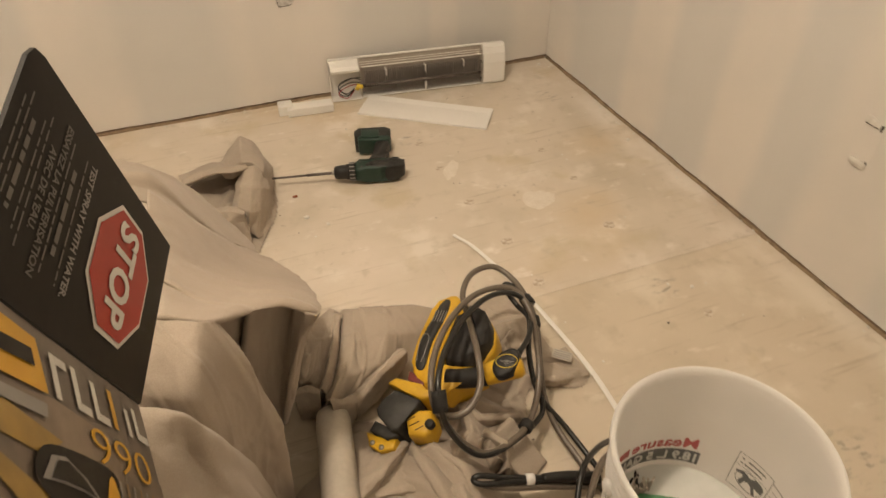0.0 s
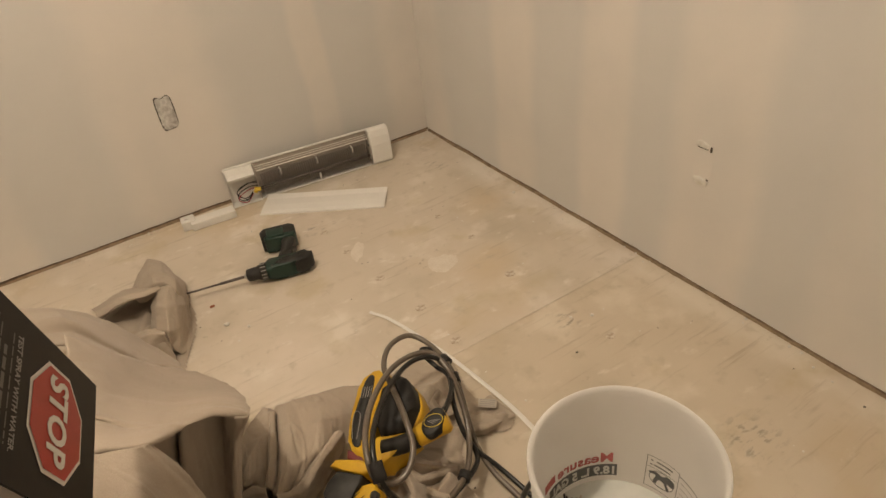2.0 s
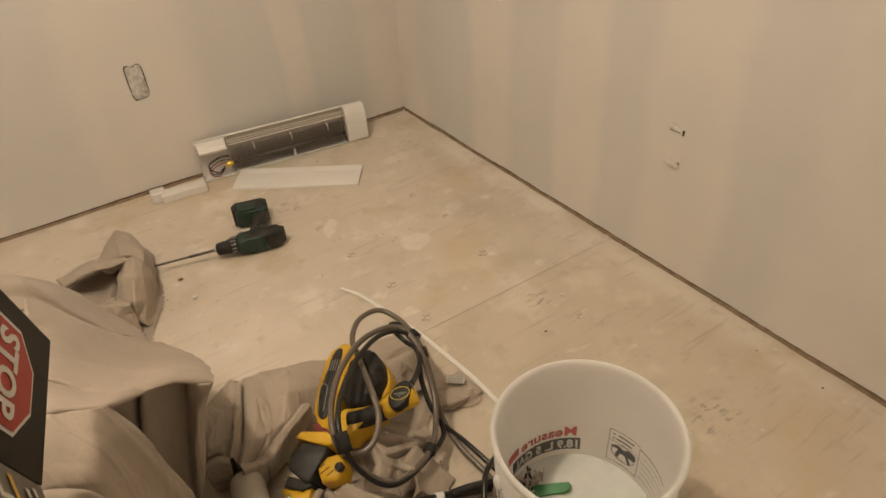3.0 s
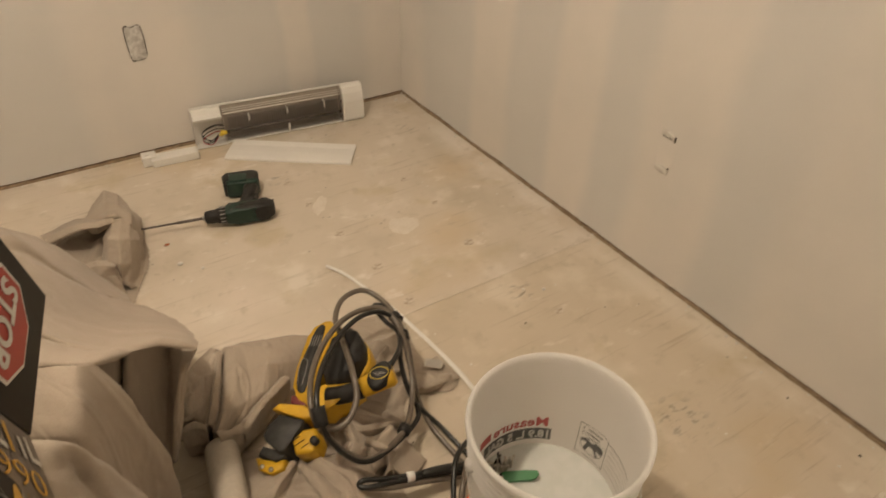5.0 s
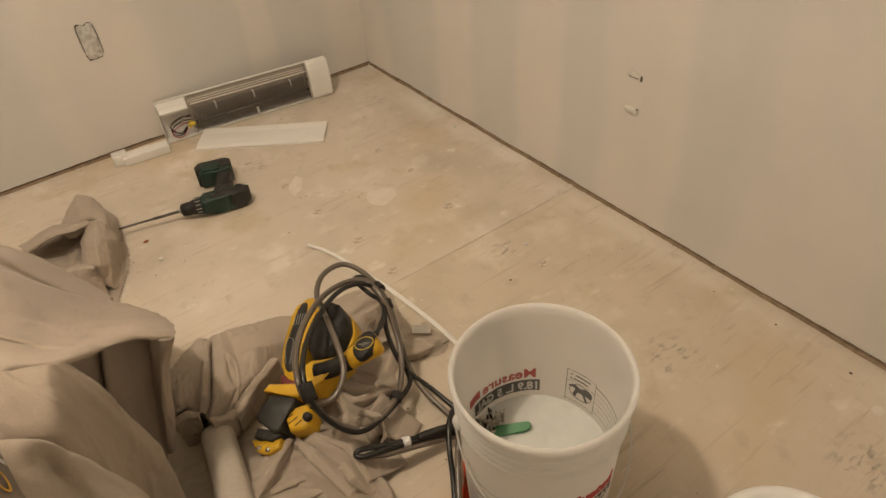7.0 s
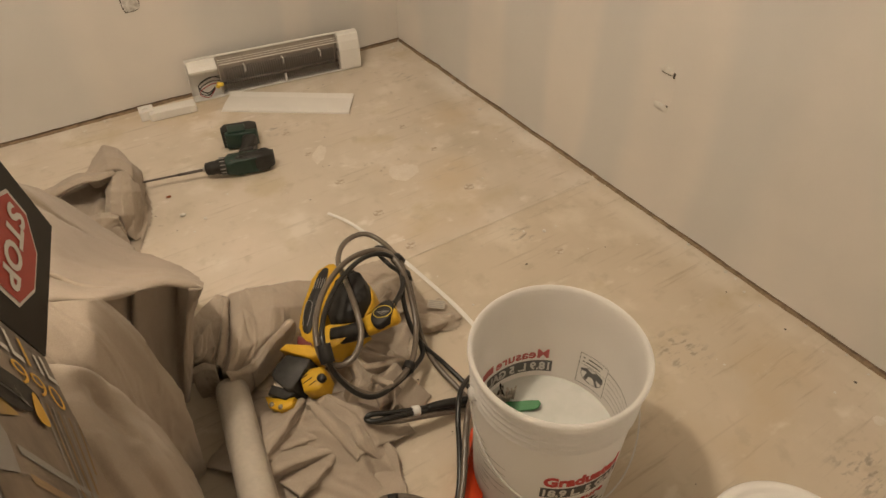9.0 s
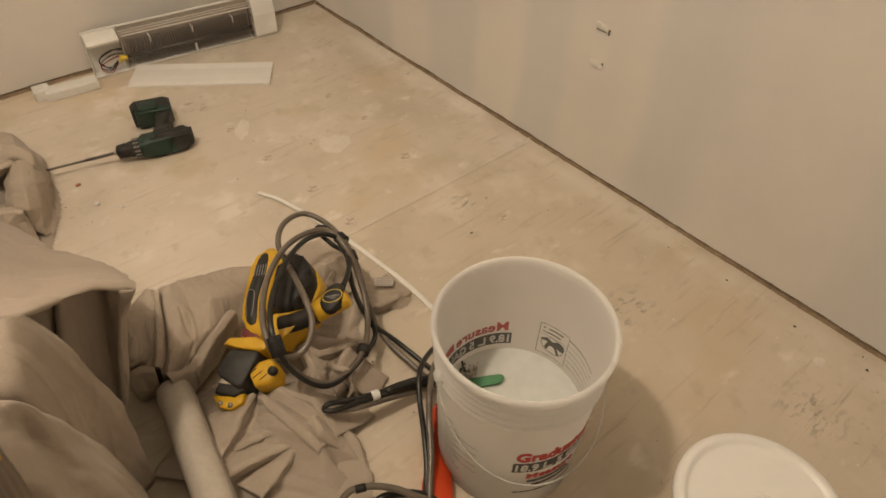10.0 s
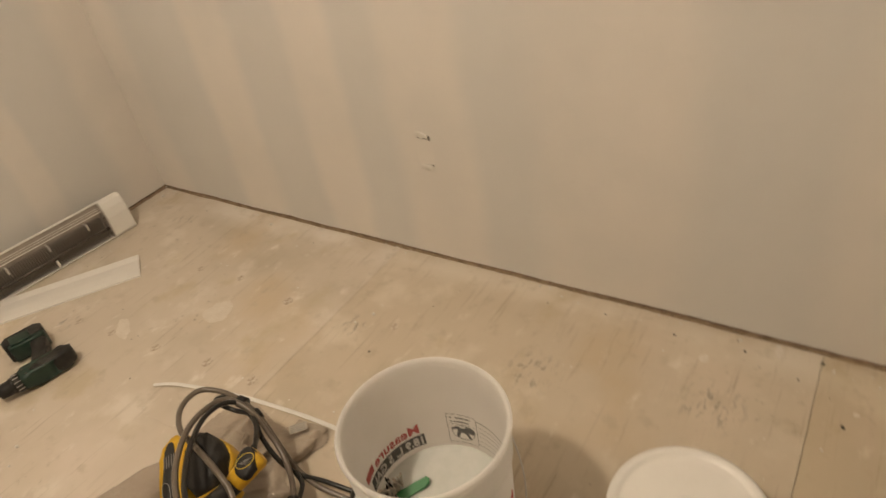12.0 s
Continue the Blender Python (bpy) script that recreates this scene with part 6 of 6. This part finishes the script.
west_out = thing("outlet_box", pose(-1.0, 0, 0.402, 90, 0, 0) @ pose(0, 0, 0, 0, 0, 0), "covered electrical outlet box with torn dark edges, set in the drywall", "outlet", "outlet boxes")
part("cover_film", outline(bmesh.new(), rounded([(-0.024, -0.050), (0.022, -0.052), (0.026, -0.03), (0.025, 0.045), (0.018, 0.056), (-0.020, 0.055), (-0.026, 0.03)], 3), 0.0002, 0.0025, bevel=0.0008), "mask_film", west_out, "whitish film over the device", True)
part("device", boxed(-0.016, 0.016, -0.036, 0.036, 0.001, 0.0048, bevel=0.002), "mask_film", west_out)
edge = rounded([(-0.024, -0.048), (-0.010, -0.057), (0.020, -0.053), (0.027, -0.030), (0.026, 0.042), (0.016, 0.058), (-0.004, 0.052), (-0.022, 0.058), (-0.027, 0.034)], 6)
part("torn_edge", tube(bmesh.new(), [(x, y, 0.0012) for x, y in edge + edge[:1]], 0.0021, 6, 1, taper=lambda t: 0.55 + 1.1 * abs(noise.noise((t * 17, 0.3, 0.7))) + (0.5 if t > 0.6 else 0), flat=0.6), "torn", west_out, "torn dark edge", True)
east_out = thing("outlet_box", pose(0, -1.392, 0.381, 90, 0, -90), "plastered-over electrical outlet box with chipped corners, in the drywall", "outlet", "outlet boxes")
part("filler", outline(bmesh.new(), rounded([(-0.023, -0.048), (0.022, -0.050), (0.023, 0.048), (-0.022, 0.050)], 3), 0.0001, 0.0004), "wall_e", east_out, "smooth filler")
part("chip", outline(bmesh.new(), rounded([(-0.022, 0.044), (0.010, 0.042), (0.016, 0.050), (0.0, 0.057), (-0.014, 0.060), (-0.024, 0.054)], 3), 0.0005, 0.004, bevel=0.001), "crumb", east_out, "white chipped plaster", True)
part("chip", outline(bmesh.new(), rounded([(-0.020, -0.056), (0.014, -0.060), (0.022, -0.048), (0.014, -0.042), (-0.018, -0.042)], 3), 0.0005, 0.004, bevel=0.001), "crumb", east_out, "white chipped plaster", True)
part("gap", boxed(0.017, 0.022, 0.036, 0.050, 0.0004, 0.0025), "torn", east_out)
part("gap", boxed(-0.020, 0.010, 0.0395, 0.0415, 0.0004, 0.0025), "torn", east_out)
part("gap", boxed(0.016, 0.021, -0.052, -0.040, 0.0004, 0.0025), "torn", east_out)

# ---- screws, spots and crumbs on the plywood ----
for x, y, r in ((-0.673, -0.797, 0.015), (-0.648, -0.999, 0.016), (-0.645, -1.175, 0.015), (-0.354, -1.038, 0.016), (-0.70, -0.44, 0.014), (-0.69, -0.60, 0.013), (-0.33, -0.80, 0.012), (-0.345, -0.62, 0.012), (-0.32, -1.42, 0.012)):
    bm = bmesh.new()
    lathe(bm, [(0, 0.0002), (r * 0.35, 0.0003), (r * 0.68, 0.0004), (r * 0.8, 0.0012), (r * 0.95, 0.0002)], 28)
    for v in bm.verts:
        k = 1 + 0.18 * noise.noise((v.co.x * 90 + x * 50, v.co.y * 90, y * 30))
        v.co.x, v.co.y = v.co.x * k * 1.15, v.co.y * k * 0.95
    mark = part("screw_mark", bm, "ring", floor, "dark mottled ring round a sunk screw")
    mark.location = (x, y, 0.0002)



def blot(name, x, y, r, ratio, turn, seed, material="mud", h=0.0008):
    pts = []
    for i in range(40):
        a = 2 * math.pi * i / 40
        k = r * (1 + 0.30 * noise.noise((math.cos(a) * 1.6 + seed, math.sin(a) * 1.6, seed * 2.0)) + 0.12 * noise.noise((math.cos(a) * 5, math.sin(a) * 5 + seed, 1)))
        pts.append((k * math.cos(a), k * ratio * math.sin(a)))
    ob = part(name, outline(bmesh.new(), pts, 0.0, h), material, floor)
    ob.matrix_local = pose(x, y, 0.0003, 0, 0, turn)
    return ob


for a in ((-0.485, -0.859, 0.050, 0.85, 0, 3), (-0.115, -2.199, 0.0135, 0.9, 0, 7), (-0.66, -0.62, 0.055, 0.35, 60, 5), (-0.03, -2.35, 0.02, 0.5, 10, 11), (-0.155, -2.52, 0.006, 1, 0, 2)):
    blot("compound_spot", *a)
rnd = random.Random(11)
spots = [(-0.052, -0.671, 0.007), (-0.30, -1.33, 0.006), (-0.057, -0.05, 0.008), (-0.02, -0.45, 0.006), (-0.35, -1.30, 0.004), (-1.13, -0.70, 0.008), (-1.08, -0.75, 0.006)]
spots += [(-rnd.random() * 1.4, -rnd.random() * 2.6, rnd.uniform(0.0015, 0.0035)) for _ in range(60)]
spots += [(-rnd.random() ** 2 * 0.05, -rnd.random() * 2.8, rnd.uniform(0.002, 0.005)) for _ in range(40)]
spots += [(-rnd.random() * 1.5, -rnd.random() ** 2 * 0.05, rnd.uniform(0.002, 0.005)) for _ in range(24)]
bm = bmesh.new()
for x, y, r in spots:
    res = bmesh.ops.create_icosphere(bm, subdivisions=1, radius=r)
    for v in res["verts"]:
        v.co = Vector((v.co.x * rnd.uniform(0.7, 1.3), v.co.y * rnd.uniform(0.7, 1.3), v.co.z * 0.6)) + Vector((x, y, r * 0.45))
tagged(obj("plaster_crumbs", bm, "crumb"), "white plaster crumbs scattered over the plywood", "crumbs", kind="stuff")
bm = bmesh.new()
for x, y, r in [(-0.064, -2.114, 0.004), (-0.056, -1.931, 0.003), (-0.056, -2.278, 0.004), (-0.03, -2.44, 0.005), (-0.428, -1.411, 0.004), (-0.20, -2.50, 0.005), (-0.10, -2.40, 0.003)] + [(-rnd.random() * 1.3, -rnd.random() * 2.6, rnd.uniform(0.0012, 0.0025)) for _ in range(45)]:
    res = bmesh.ops.create_icosphere(bm, subdivisions=1, radius=r)
    for v in res["verts"]:
        v.co = Vector((v.co.x * rnd.uniform(0.6, 1.4), v.co.y * rnd.uniform(0.6, 1.4), v.co.z * 0.35)) + Vector((x, y, r * 0.3))
tagged(obj("dirt_specks", bm, "torn"), "small dark specks of dirt on the plywood", "dirt", kind="stuff")
bm = bmesh.new()
bmesh.ops.create_icosphere(bm, subdivisions=2, radius=0.006)
for v in bm.verts:
    v.co = Vector((v.co.x * 1.4, v.co.y * 0.8, v.co.z * 0.5 + 0.003)) * (1 + 0.3 * noise.noise(v.co * 300))
chip = obj("rusty_chip", bm, "redbit")
chip.location = (-1.139, -0.587, 0)
tagged(chip, "small rusty red chip lying on the plywood", "debris")
